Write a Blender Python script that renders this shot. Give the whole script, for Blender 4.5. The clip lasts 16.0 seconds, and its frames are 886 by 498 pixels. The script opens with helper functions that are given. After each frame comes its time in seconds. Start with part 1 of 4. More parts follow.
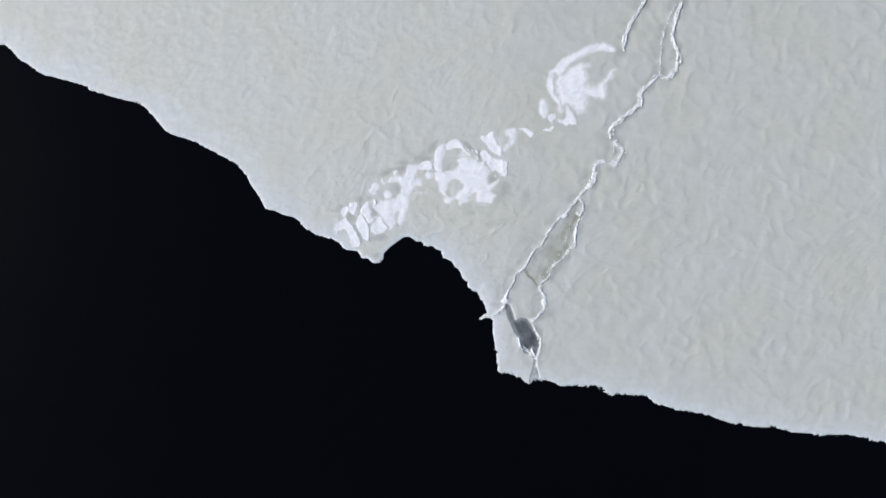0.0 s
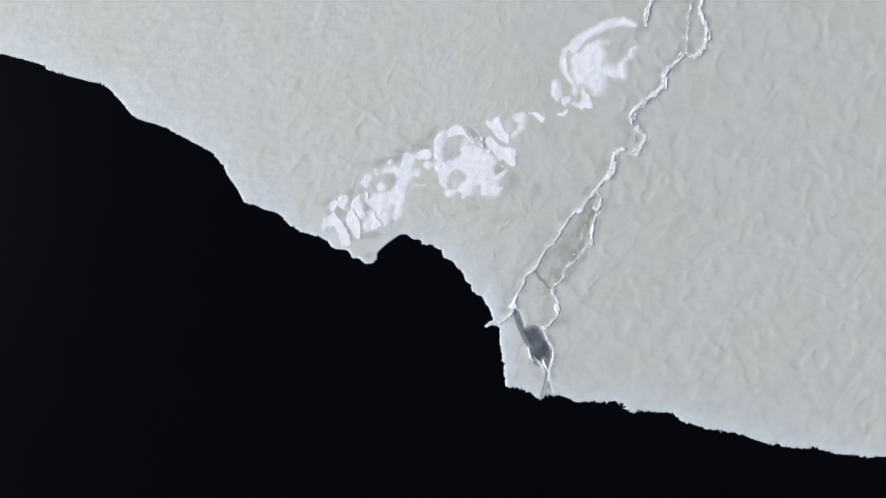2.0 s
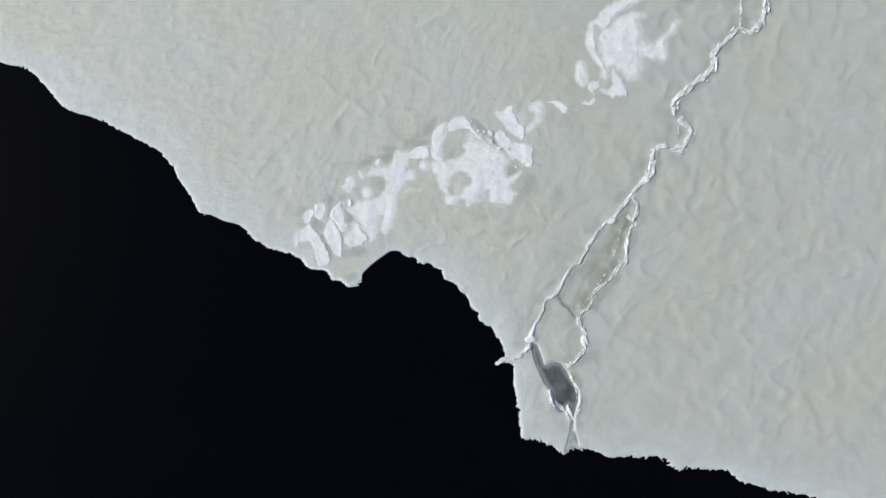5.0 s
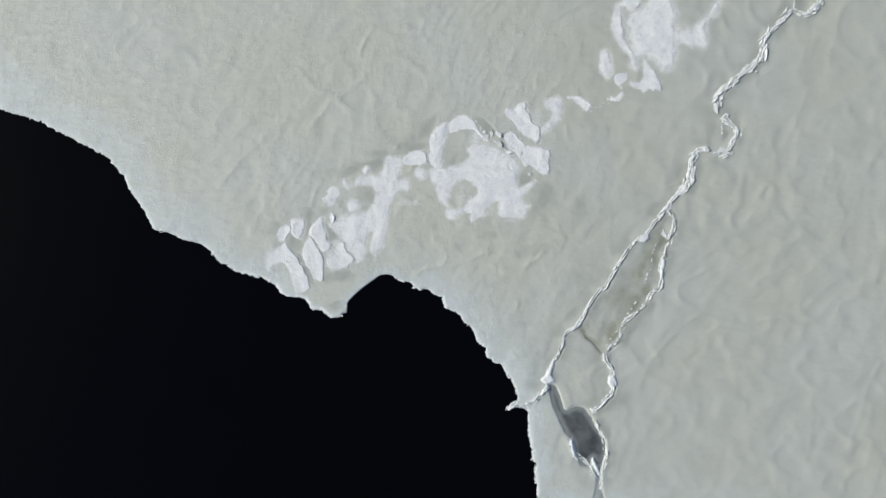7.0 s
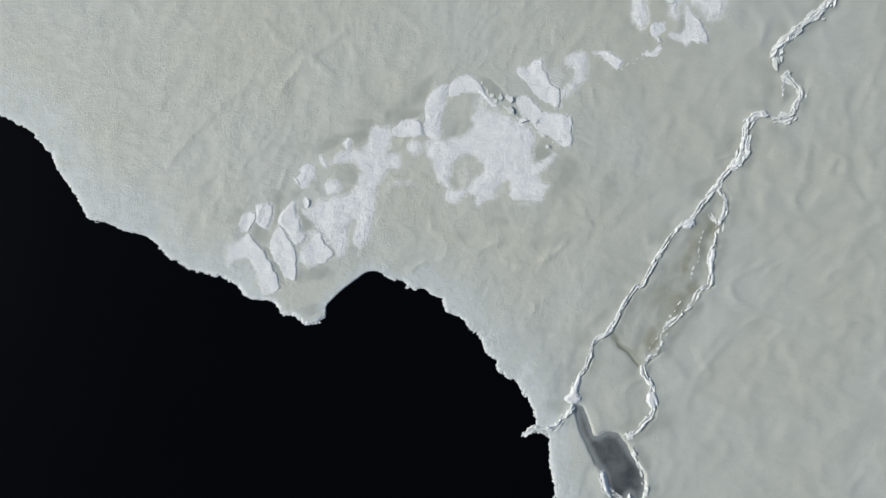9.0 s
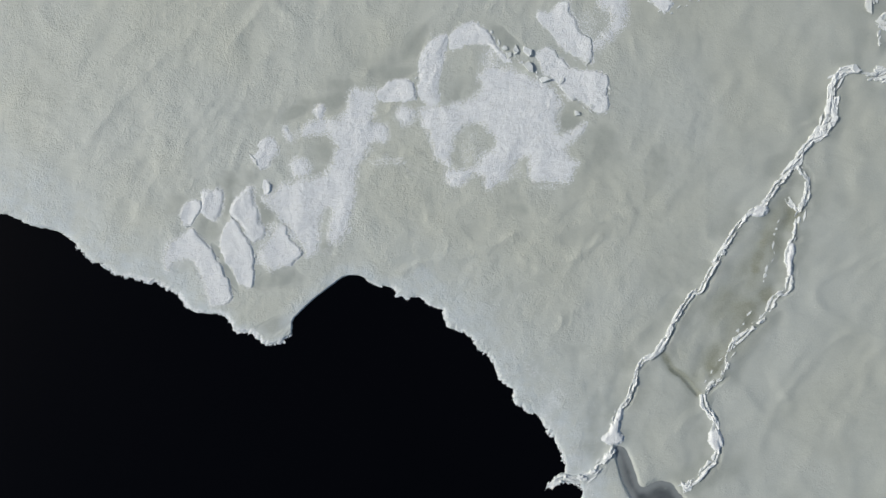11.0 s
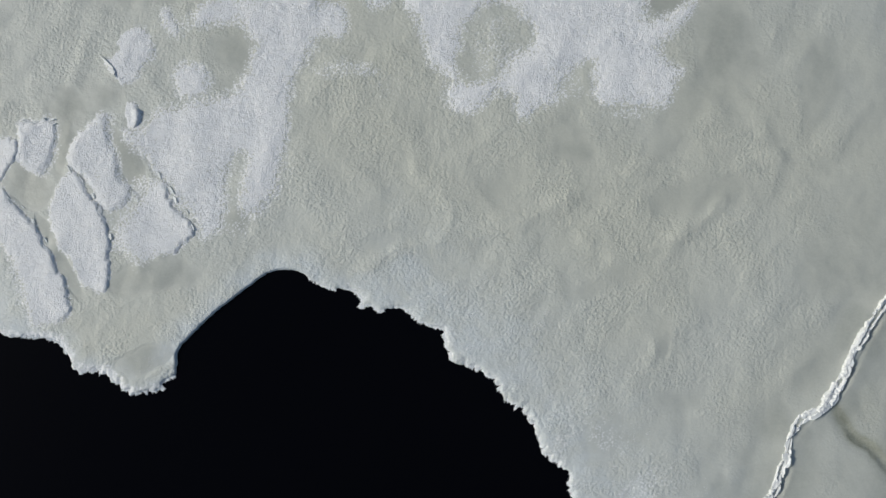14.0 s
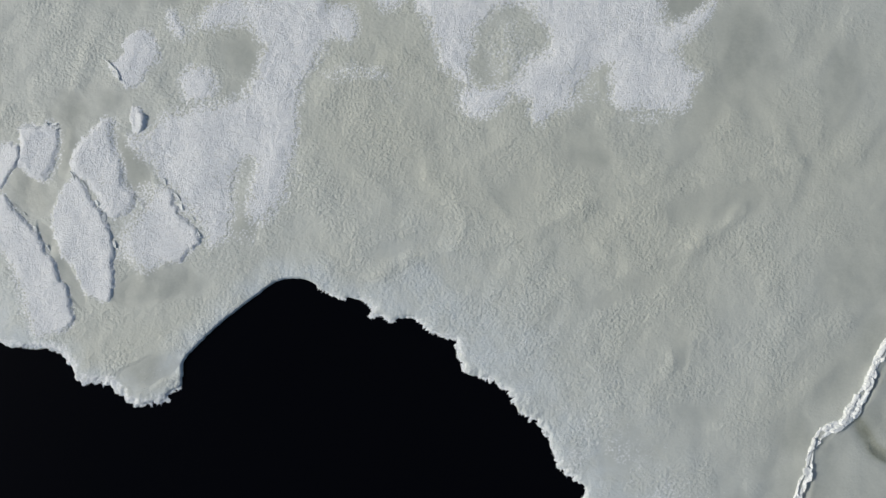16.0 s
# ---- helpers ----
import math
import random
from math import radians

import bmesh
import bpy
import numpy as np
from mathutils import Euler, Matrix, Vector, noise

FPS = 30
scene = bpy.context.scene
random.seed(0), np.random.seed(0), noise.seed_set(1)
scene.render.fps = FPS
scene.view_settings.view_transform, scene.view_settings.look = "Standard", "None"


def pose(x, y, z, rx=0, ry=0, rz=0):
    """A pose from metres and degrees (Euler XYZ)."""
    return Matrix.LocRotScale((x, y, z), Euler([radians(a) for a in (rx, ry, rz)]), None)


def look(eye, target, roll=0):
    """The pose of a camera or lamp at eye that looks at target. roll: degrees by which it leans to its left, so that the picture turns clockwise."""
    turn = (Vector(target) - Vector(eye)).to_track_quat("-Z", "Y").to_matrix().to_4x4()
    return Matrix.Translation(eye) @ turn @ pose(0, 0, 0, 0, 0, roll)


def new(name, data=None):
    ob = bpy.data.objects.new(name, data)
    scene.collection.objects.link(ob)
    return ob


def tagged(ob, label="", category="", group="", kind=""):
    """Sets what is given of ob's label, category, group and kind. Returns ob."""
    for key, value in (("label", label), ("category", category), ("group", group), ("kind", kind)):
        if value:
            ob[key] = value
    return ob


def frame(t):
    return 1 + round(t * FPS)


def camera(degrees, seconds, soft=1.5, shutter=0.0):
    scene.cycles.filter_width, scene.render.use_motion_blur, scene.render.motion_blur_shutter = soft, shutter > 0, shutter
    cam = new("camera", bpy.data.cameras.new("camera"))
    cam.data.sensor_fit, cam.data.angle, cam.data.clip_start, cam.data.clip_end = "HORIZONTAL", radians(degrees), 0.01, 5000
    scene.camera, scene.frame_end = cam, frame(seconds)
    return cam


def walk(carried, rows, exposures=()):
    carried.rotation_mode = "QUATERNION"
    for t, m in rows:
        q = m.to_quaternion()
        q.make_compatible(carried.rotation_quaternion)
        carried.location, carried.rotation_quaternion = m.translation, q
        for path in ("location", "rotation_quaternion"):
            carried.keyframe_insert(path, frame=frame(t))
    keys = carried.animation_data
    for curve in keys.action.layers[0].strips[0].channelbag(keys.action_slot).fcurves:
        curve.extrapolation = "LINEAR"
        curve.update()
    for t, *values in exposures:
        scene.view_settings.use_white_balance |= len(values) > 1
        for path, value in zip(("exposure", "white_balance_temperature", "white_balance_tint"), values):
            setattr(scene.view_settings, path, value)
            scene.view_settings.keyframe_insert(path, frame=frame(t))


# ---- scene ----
cam = camera(74.4, 16.0)
EXPOSURES = [
    (0.0, 0.11, 6200, 13), (4.2, 0.02, 6350, 10), (6.5, -0.13, 6480, 6), (9.2, -0.225, 6480, 6), (11.5, -0.36, 6500, 6), (16.0, -0.44, 6500, 7),
]
PATH = [
    (0, 0.500, 0.500, 62.100, -1.348, 0.242, -0.000),
    (0.5, 0.427, 0.222, 60.454, -1.218, 0.205, 0.014),
    (1, 0.392, -0.006, 58.694, -1.084, 0.168, 0.022),
    (1.5, 0.318, -0.153, 57.017, -0.945, 0.136, 0.017),
    (2, 0.273, -0.291, 55.313, -0.803, 0.108, 0.000),
    (2.5, 0.240, -0.376, 53.600, -0.659, 0.086, -0.030),
    (3, 0.252, -0.377, 51.886, -0.513, 0.066, -0.070),
    (3.5, 0.215, -0.315, 50.156, -0.363, 0.048, -0.115),
    (4, 0.184, -0.192, 48.445, -0.208, 0.033, -0.155),
    (6.5, 0.268, 1.283, 39.601, 0.674, 0.162, -0.268),
    (7, 0.242, 1.449, 37.848, 0.767, 0.155, -0.360),
    (7.5, 0.248, 1.386, 36.118, 0.849, 0.142, -0.489),
    (8, 0.249, 1.218, 34.324, 0.927, 0.120, -0.629),
    (8.5, 0.196, 1.022, 32.594, 1.005, 0.097, -0.769),
    (9, 0.184, 0.862, 30.849, 1.085, 0.077, -0.900),
    (11.5, 0.191, 0.650, 22.124, 1.564, 0.140, -1.365),
    (12, 0.182, 0.553, 20.339, 1.632, 0.160, -1.390),
    (12.5, 0.160, 0.442, 18.554, 1.698, 0.178, -1.411),
    (13, 0.121, 0.362, 16.792, 1.757, 0.196, -1.435),
    (13.5, 0.143, 0.302, 15.000, 1.808, 0.214, -1.460),
    (14, 0.176, 0.281, 13.491, 1.844, 0.229, -1.476),
    (14.5, 0.180, 0.270, 12.975, 1.860, 0.230, -1.488),
    (15, 0.137, 0.418, 13.070, 1.865, 0.220, -1.485),
    (15.5, 0.036, 0.475, 13.159, 1.867, 0.206, -1.456),
    (16, -0.112, 0.483, 13.172, 1.868, 0.190, -1.417),
]
walk(cam, [(t, pose(*place)) for t, *place in PATH], EXPOSURES)

# ---- daylight ----
SUN_ELEVATION, SUN_AZIMUTH = 33.0, -84.0  # degrees; azimuth from +y towards +x
world = bpy.data.worlds.new("sky")
scene.world = world
world.use_nodes = True
sky = world.node_tree.nodes.new("ShaderNodeTexSky")
sky.sky_type, sky.sun_disc = "NISHITA", False
sky.sun_elevation, sky.sun_rotation = radians(SUN_ELEVATION), radians(SUN_AZIMUTH)
sky.air_density, sky.dust_density = 1.0, 2.0
backing = world.node_tree.nodes["Background"]
world.node_tree.links.new(sky.outputs[0], backing.inputs[0])
backing.inputs[1].default_value = 0.10
sun = new("sun", bpy.data.lights.new("sun", "SUN"))
sun.data.energy, sun.data.angle, sun.data.color = 3.6, radians(4.0), (1.0, 0.955, 0.87)
to_sun = Vector((math.sin(radians(SUN_AZIMUTH)) * math.cos(radians(SUN_ELEVATION)),
                 math.cos(radians(SUN_AZIMUTH)) * math.cos(radians(SUN_ELEVATION)), math.sin(radians(SUN_ELEVATION))))
sun.matrix_world = look(to_sun * 200, (0, 0, 0))


# ---- materials ----
class Nodes:
    """A small builder for one node material in world metres."""

    def __init__(self, name, rough=0.6):
        self.material = bpy.data.materials.new(name)
        self.material.use_nodes = True
        self.tree = self.material.node_tree
        self.shader = self.tree.nodes["Principled BSDF"]
        self.shader.inputs["Roughness"].default_value = rough
        self.place = self.tree.nodes.new("ShaderNodeNewGeometry").outputs["Position"]

    def link(self, source, target):
        self.tree.links.new(source, target)

    def stretched(self, sx, sy, turn=0.0):
        m = self.tree.nodes.new("ShaderNodeMapping")
        m.inputs["Scale"].default_value = (sx, sy, 1.0)
        m.inputs["Rotation"].default_value = (0, 0, radians(turn))
        self.link(self.place, m.inputs["Vector"])
        return m.outputs[0]

    def noise(self, size, detail=3.0, rough=0.55, place=None, distortion=0.0):
        n = self.tree.nodes.new("ShaderNodeTexNoise")
        n.inputs["Scale"].default_value, n.inputs["Detail"].default_value = 1.0 / size, detail
        n.inputs["Roughness"].default_value, n.inputs["Distortion"].default_value = rough, distortion
        self.link(place or self.place, n.inputs["Vector"])
        return n.outputs["Fac"]

    def pebbles(self, size):
        n = self.tree.nodes.new("ShaderNodeTexVoronoi")
        n.feature = "SMOOTH_F1"
        n.inputs["Scale"].default_value, n.inputs["Smoothness"].default_value = 1.0 / size, 0.6
        self.link(self.place, n.inputs["Vector"])
        return self.maths("SUBTRACT", 1.0, n.outputs["Distance"])

    def remap(self, value, low, high, to_low=0.0, to_high=1.0):
        n = self.tree.nodes.new("ShaderNodeMapRange")
        n.interpolation_type = "SMOOTHSTEP"
        for k, v in enumerate((low, high, to_low, to_high)):
            n.inputs[k + 1].default_value = v
        self.link(value, n.inputs[0])
        return n.outputs[0]

    def maths(self, op, a, b):
        n = self.tree.nodes.new("ShaderNodeMath")
        n.operation = op
        for k, v in enumerate((a, b)):
            if isinstance(v, (int, float)):
                n.inputs[k].default_value = v
            else:
                self.link(v, n.inputs[k])
        return n.outputs[0]

    def mix(self, fac, a, b):
        n = self.tree.nodes.new("ShaderNodeMix")
        n.data_type = "RGBA"
        for socket, v in ((n.inputs[0], fac), (n.inputs[6], a), (n.inputs[7], b)):
            if isinstance(v, tuple):
                socket.default_value = (*v, 1.0)
            elif isinstance(v, (int, float)):
                socket.default_value = v
            else:
                self.link(v, socket)
        return n.outputs[2]

    def attribute(self, name):
        n = self.tree.nodes.new("ShaderNodeAttribute")
        n.attribute_name = name
        return n.outputs["Fac"]

    def chance(self):
        return self.tree.nodes.new("ShaderNodeObjectInfo").outputs["Random"]

    def bump(self, height, metres, strength=1.0):
        n = self.tree.nodes.new("ShaderNodeBump")
        n.inputs["Distance"].default_value, n.inputs["Strength"].default_value = metres, strength
        self.link(height, n.inputs["Height"])
        self.link(n.outputs[0], self.shader.inputs["Normal"])


def snow_grains(n, tone, cover):
    """White snow over another tone: unbroken where it covers all, thinning out grain by grain."""
    white = n.mix(n.remap(n.noise(0.7, 3), 0.3, 0.7), (0.745, 0.765, 0.80), (0.81, 0.825, 0.85))
    white = n.mix(n.remap(n.noise(0.05, 2, 0.6), 0.5, 0.78, 0, 0.4), white, (0.63, 0.65, 0.68))
    speck = n.maths("MULTIPLY", n.maths("SUBTRACT", n.noise(0.045, 2, 0.65), 0.5), 2.3)
    return n.mix(n.remap(n.maths("ADD", cover, n.maths("MULTIPLY", speck, n.remap(cover, 0.02, 0.3))), 0.24, 0.78), tone, white)


def sea_ice():
    """Old slushy fast ice: beige-grey granular snow ice, smoother grey soaked hollows, a blue-white frosted rim along open water."""
    n = Nodes("sea_ice")
    broad, patchy, fine = n.noise(9.0, 3), n.noise(1.7, 3, 0.5), n.noise(0.055, 2, 0.6)
    # besides soaked ice this carries the seams' painted shade and a darker east
    soaked = n.maths("ADD", n.attribute("wet_shade"), n.remap(n.noise(1.9, 4, 0.5), 0.40, 0.78, 0.0, 0.26))
    tone = n.mix(n.remap(broad, 0.35, 0.65), (0.492, 0.507, 0.457), (0.495, 0.52, 0.50))
    tone = n.mix(n.remap(patchy, 0.25, 0.8, 0.0, 0.16), tone, (0.562, 0.577, 0.525))
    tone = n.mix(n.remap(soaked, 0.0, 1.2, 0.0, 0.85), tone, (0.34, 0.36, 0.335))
    # silt in the trough, and the crack's shade put into the colour
    tone = n.mix(n.maths("MULTIPLY", n.attribute("silt_shade"), n.remap(n.noise(0.7, 3, 0.5), 0.25, 0.7, 0.55, 1.0)), tone, (0.24, 0.25, 0.195))
    frost = n.maths("MULTIPLY", n.attribute("rim"), n.remap(n.noise(0.6, 4, 0.6), 0.25, 0.7, 0.35, 1.0))
    tone = n.mix(frost, tone, (0.55, 0.60, 0.635))
    tone = n.mix(n.remap(fine, 0.3, 0.7, 0.0, 0.13), tone, (0.648, 0.662, 0.617))
    tone = snow_grains(n, tone, n.attribute("dust"))
    n.link(tone, n.shader.inputs["Base Color"])
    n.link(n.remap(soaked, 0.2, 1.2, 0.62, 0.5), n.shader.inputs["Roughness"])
    n.shader.inputs["Specular IOR Level"].default_value = 0.5
    # pebbly refrozen grains, worn smooth where water has soaked the ice
    grain = n.maths("ADD", n.maths("ADD", n.maths("MULTIPLY", n.noise(0.035, 2, 0.5), 0.6), n.maths("MULTIPLY", n.pebbles(0.068), 0.55)), n.maths("MULTIPLY", n.noise(0.15, 2, 0.5, n.stretched(1.0, 1.4, 18)), 0.5))
    coarse = n.maths("MULTIPLY", n.remap(soaked, 0.12, 0.6, 1.0, 0.12), n.remap(n.noise(1.3, 3, 0.55), 0.32, 0.66, 0.35, 1.15))
    n.bump(n.maths("MULTIPLY", grain, coarse), 0.024)
    return n.material


def snow():
    """Wind-packed coarse snow, white and grainy."""
    n = Nodes("snow", 0.8)
    n.link(snow_grains(n, (0.53, 0.545, 0.50), n.attribute("cover")), n.shader.inputs["Base Color"])
    n.shader.inputs["Specular IOR Level"].default_value = 0.1
    grain = n.maths("ADD", n.noise(0.04, 3, 0.65, n.stretched(1.25, 0.85, 14)), n.maths("MULTIPLY", n.noise(0.10, 2), 0.5))
    n.bump(grain, 0.026)
    return n.material


def frost():
    """Loose white crystals."""
    n = Nodes("frost", 0.7)
    n.link(n.mix(n.noise(0.15, 2), (0.66, 0.69, 0.72), (0.84, 0.86, 0.88)), n.shader.inputs["Base Color"])
    return n.material


def broken_ice():
    """Upturned plates of white bubbly ice, each a little different."""
    n = Nodes("broken_ice", 0.55)
    tone = n.mix(n.chance(), (0.64, 0.665, 0.675), (0.79, 0.81, 0.825))
    tone = n.mix(n.remap(n.noise(0.3, 5, 0.65), 0.45, 0.7, 0, 0.6), tone, (0.54, 0.565, 0.565))
    n.link(tone, n.shader.inputs["Base Color"])
    n.shader.inputs["Specular IOR Level"].default_value = 0.25
    n.bump(n.noise(0.05, 3, 0.6), 0.02)
    return n.material


def young_ice():
    """Thin dark grey ice over open water, with paler wisps where it has thickened."""
    n = Nodes("young_ice", 0.35)
    wisp = n.noise(1.1, 4, 0.5, distortion=0.5)
    tone = n.mix(n.remap(wisp, 0.30, 0.75), (0.058, 0.065, 0.074), (0.14, 0.153, 0.16))
    tone = n.mix(n.remap(n.maths("ADD", n.attribute("thick"), n.maths("MULTIPLY", n.noise(0.5, 3), 0.5)), 0.45, 1.2, 0.0, 0.8), tone, (0.27, 0.29, 0.30))
    tone = n.mix(n.remap(n.noise(0.14, 3), 0.62, 0.8, 0, 0.3), tone, (0.30, 0.36, 0.36))
    n.link(tone, n.shader.inputs["Base Color"])
    n.shader.inputs["Specular IOR Level"].default_value = 0.3
    n.bump(n.noise(0.3, 3), 0.01)
    return n.material


def slush():
    """Pale wet slush, half frozen."""
    n = Nodes("slush", 0.5)
    n.link(n.mix(n.remap(n.noise(0.5, 4, 0.6), 0.3, 0.7), (0.27, 0.30, 0.315), (0.46, 0.49, 0.50)), n.shader.inputs["Base Color"])
    n.shader.inputs["Specular IOR Level"].default_value = 0.3
    n.bump(n.noise(0.09, 3), 0.015)
    return n.material


def sea_water():
    """Deep still water, nearly black."""
    n = Nodes("sea_water", 0.12)
    n.link(n.mix(n.noise(6.0, 3), (0.0014, 0.0017, 0.0029), (0.0021, 0.0023, 0.0036)), n.shader.inputs["Base Color"])
    n.shader.inputs["IOR"].default_value = 1.33
    n.shader.inputs["Specular IOR Level"].default_value = 0.075
    n.bump(n.noise(0.5, 2), 0.002)
    return n.material


ICE, SNOW, FROST, BROKEN, YOUNG, SLUSH, WATER = sea_ice(), snow(), frost(), broken_ice(), young_ice(), slush(), sea_water()

# ---- the plan: shore, openings and cracks, as control points in metres ----
SHORE_WEST = [(-46.68, 20.64), (-45.96, 20.58), (-44.72, 19.21), (-43.83, 18.68), (-42.23, 17.55), (-40.91, 17.25), (-37.74, 16.35), (-36.85, 15.75),
    (-33.26, 14.8), (-32.18, 14.56), (-31.05, 13.78), (-29.98, 12.47), (-28.91, 11.39), (-27, 10.74), (-25.8, 10.26), (-25.08, 9.88),
    (-24.5, 9.6), (-22.38, 8.44), (-21.63, 7.97), (-21.12, 7.36), (-20.58, 6.75), (-20.28, 6), (-19.75, 5.24), (-19.24, 4.48),
    (-18.88, 3.75), (-18.58, 3.36), (-17.6, 3.1), (-16.64, 2.7), (-15.45, 2.32), (-14.91, 1.77), (-14.32, 1.11)]
SHORE_POINT = [(-14, 1.04), (-13.37, 0.62), (-12.56, 0.39), (-11.66, 0.17), (-11.04, -0.15), (-10.59, -0.52), (-10.32, -0.92), (-9.96, -1.07), (-8.98,
    -1.13), (-8.62, -1.5), (-8.48, -1.86), (-7.82, -1.93), (-7.46, -2.17), (-7.02, -2.48), (-6.48, -2.32), (-6.12, -1.97), (-6.15, -1.52), (-5.93,
    -1.21), (-5.38, -0.68), (-4.65, -0.13), (-4.02, 0.3), (-3.56, 0.4), (-3.12, 0.32), (-2.82, 0.01), (-2.41, -0.18), (-2, -0.19), (-1.78, -0.38)]
SHORE_COVE = [(-1.86, -0.61), (-1.55, -0.53), (-1.4, -0.71), (-0.8, -0.63), (-0.45, -0.98), (0.08, -1.17), (0.16, -1.5), (0.33, -1.91), (0.86, -2.09),
    (1.35, -2.51), (1.43, -2.86), (1.82, -3.02), (2.07, -3.59), (2.41, -4.22), (2.76, -4.49), (2.84, -4.93), (3.36, -5.39), (3.79, -5.57), (4.14,
    -6.02), (4.56, -6.64), (4.74, -7.07), (4.91, -7.81), (4.33, -8.33), (4.21, -8.48), (4.78, -8.28), (5.46, -8.35), (5.65, -9.29), (5.55, -9.88),
    (5.77, -10.77), (5.93, -11.65)]
SHORE_EAST = [(6.03, -12.5), (6.16, -13.89), (6.46, -14.2), (7.55, -14.32), (8.76, -14.92), (9.36, -15.29), (10.57, -15.04), (11.78, -15.16), (12.99,
    -15.59), (14.5, -15.65), (16.31, -15.58), (17.4, -16.13), (18.24, -16.67), (18.85, -16.49), (20.24, -16.61), (22.05, -16.79), (22.96, -17.4),
    (24.17, -17.82), (25.68, -18.25), (28.1, -18.61), (30.82, -19.52), (33.84, -20), (35.65, -20.06), (37.47, -20.48), (39.88, -20.72), (41.09,
    -20.96), (42.89, -20.72), (44.7, -20.96), (47.61, -21.75)]
POOL = [(6.99, -6.92), (7.13, -7.65), (7.3, -8.38), (7.59, -8.89), (7.95, -9.73), (8.45, -10.46), (8.63, -11.3), (8.98, -11.91), (9.46, -12.21),
    (9.53, -11.81), (9.75, -11.48), (10, -11.92), (10.22, -12.17), (10.52, -11.31), (10.49, -10.47), (10.03, -9.74), (9.52, -8.9), (9.16, -8.43),
    (8.58, -8.39), (7.96, -8.6), (7.71, -7.95), (7.49, -7.4), (7.32, -6.96)]
CHANNEL = [(10.02, -12.37), (9.96, -13.28), (9.78, -14.19), (9.54, -15.29), (10.57, -15.28), (10.45, -14.31), (10.26, -13.46), (10.26, -12.37)]
CRACK = [(8.94, -2.99), (9.2, -3.49), (9.4, -3.82), (9.8, -4.07), (10.06, -4.43), (10.36, -4.79)]
TROUGH = [(9.34, -3.43), (10.72, -1.37), (12.26, 0.69), (13.49, 2.46), (14.58, 3.94), (14.85, 3.04), (14.43, 1.55), (14.02, -0.53), (12.48, -2.59),
    (10.96, -4.05), (10.21, -4.49)]
# soaked hollows: place and half widths
HOLLOWS_WEST = [(-6.71, 7.18, 1.08, 0.45), (-4.89, 7.46, 0.90, 0.36), (-3.78, 8.06, 0.72, 0.36), (-8.56, 4.27, 0.72, 0.45), (-7.74, 4.65, 0.54, 0.36),
    (-6.4, 3.16, 0.32, 0.54), (-4.56, 5.48, 0.54, 0.45), (-6.26, 0.23, 0.90, 0.36), (-9.39, 2.15, 0.45, 0.45), (-10.58, 0.83, 0.36, 0.27), (0.94, 7.9, 0.54, 0.72), (-2.04, 8.93, 1.08, 0.58), (-3.78, 8.17, 0.90, 0.40), (5.53, 6.77, 0.54, 0.54), (6.84, 5.37, 0.72, 1.08),
    (3.16, 2.92, 0.54, 0.36), (3.85, -3.72, 0.81, 0.45), (6.11, -5.36, 0.45, 1.08), (-8.64, 3.47,
    0.36, 0.58), (-10.65, 3.48, 0.50, 0.54), (6.98, -5.03, 0.43, 0.90), (-8.26, 2.03, 0.25, 0.54), (-4.62, 1.49, 0.40, 0.54)]
HOLLOWS_EAST = [(15.78, 6.56, 0.42, 0.84), (15.15, 5.37, 0.42, 0.48), (14.33, 2.6, 0.30, 0.75), (13.27, -0.67, 0.30, 0.66), (5.99, -6.94, 0.42, 0.54),
    (6.76, -5.77, 0.36, 0.90), (11.77, -7.77, 0.54, 0.42)]
# and long darker patches by slabs, then open pools, with a turn in degrees
PATCHES_SLABS = [(-5.68, 7.14, 0.78, 0.29, 25), (-4.11, 7.53, 0.73, 0.33, 32), (-7.1, 2.91, 0.78, 0.24, -60), (-9.43, 2.31, 0.62, 0.39, -35), (-9.01,
    1.32, 0.59, 0.15, -62), (-8.6, 0.46, 0.59, 0.15, -62), (-8.63, 3.41, 0.68, 0.16, 80), (-6.55, 0.22, 0.92, 0.33, 5), (-6.84, -1.64, 0.66, 0.26,
    15), (-0.89, 9.75, 0.84, 0.33, 55), (-1.6, 8.59, 0.72, 0.24, 15), (2.93, 9.96, 0.78, 0.27, -45), (5.41, 6.43, 0.54, 0.36, 0)]
POOLS_OPEN = [(2.95, 3.42, 0.54, 0.41, 0), (5.78, 3.67, 1.15, 0.38, 58), (9.02, 4.43, 0.83, 0.36, 80), (1.63, 2.23, 0.83, 0.28, 30), (6.09, 1.79,
    1.08, 0.33, 8), (5.13, -1.55, 0.46, 0.17, 90), (5.33, -2.87, 0.54, 0.26, 0), (9.06, -0.07, 0.77, 0.64, 0), (4.24, 0.05, 0.51, 0.28, 0), (-1.22,
    0.95, 0.64, 0.2, 20), (7.41, -4.36, 0.77, 0.26, 62), (3.59, -0.31, 0.51, 0.2, 20), (8.74, -2.01, 0.75, 0.38, 50), (-4.63, 5.61, 0.55, 0.49, 0),
    (-4.84, 4.73, 0.36, 0.2, 10)]
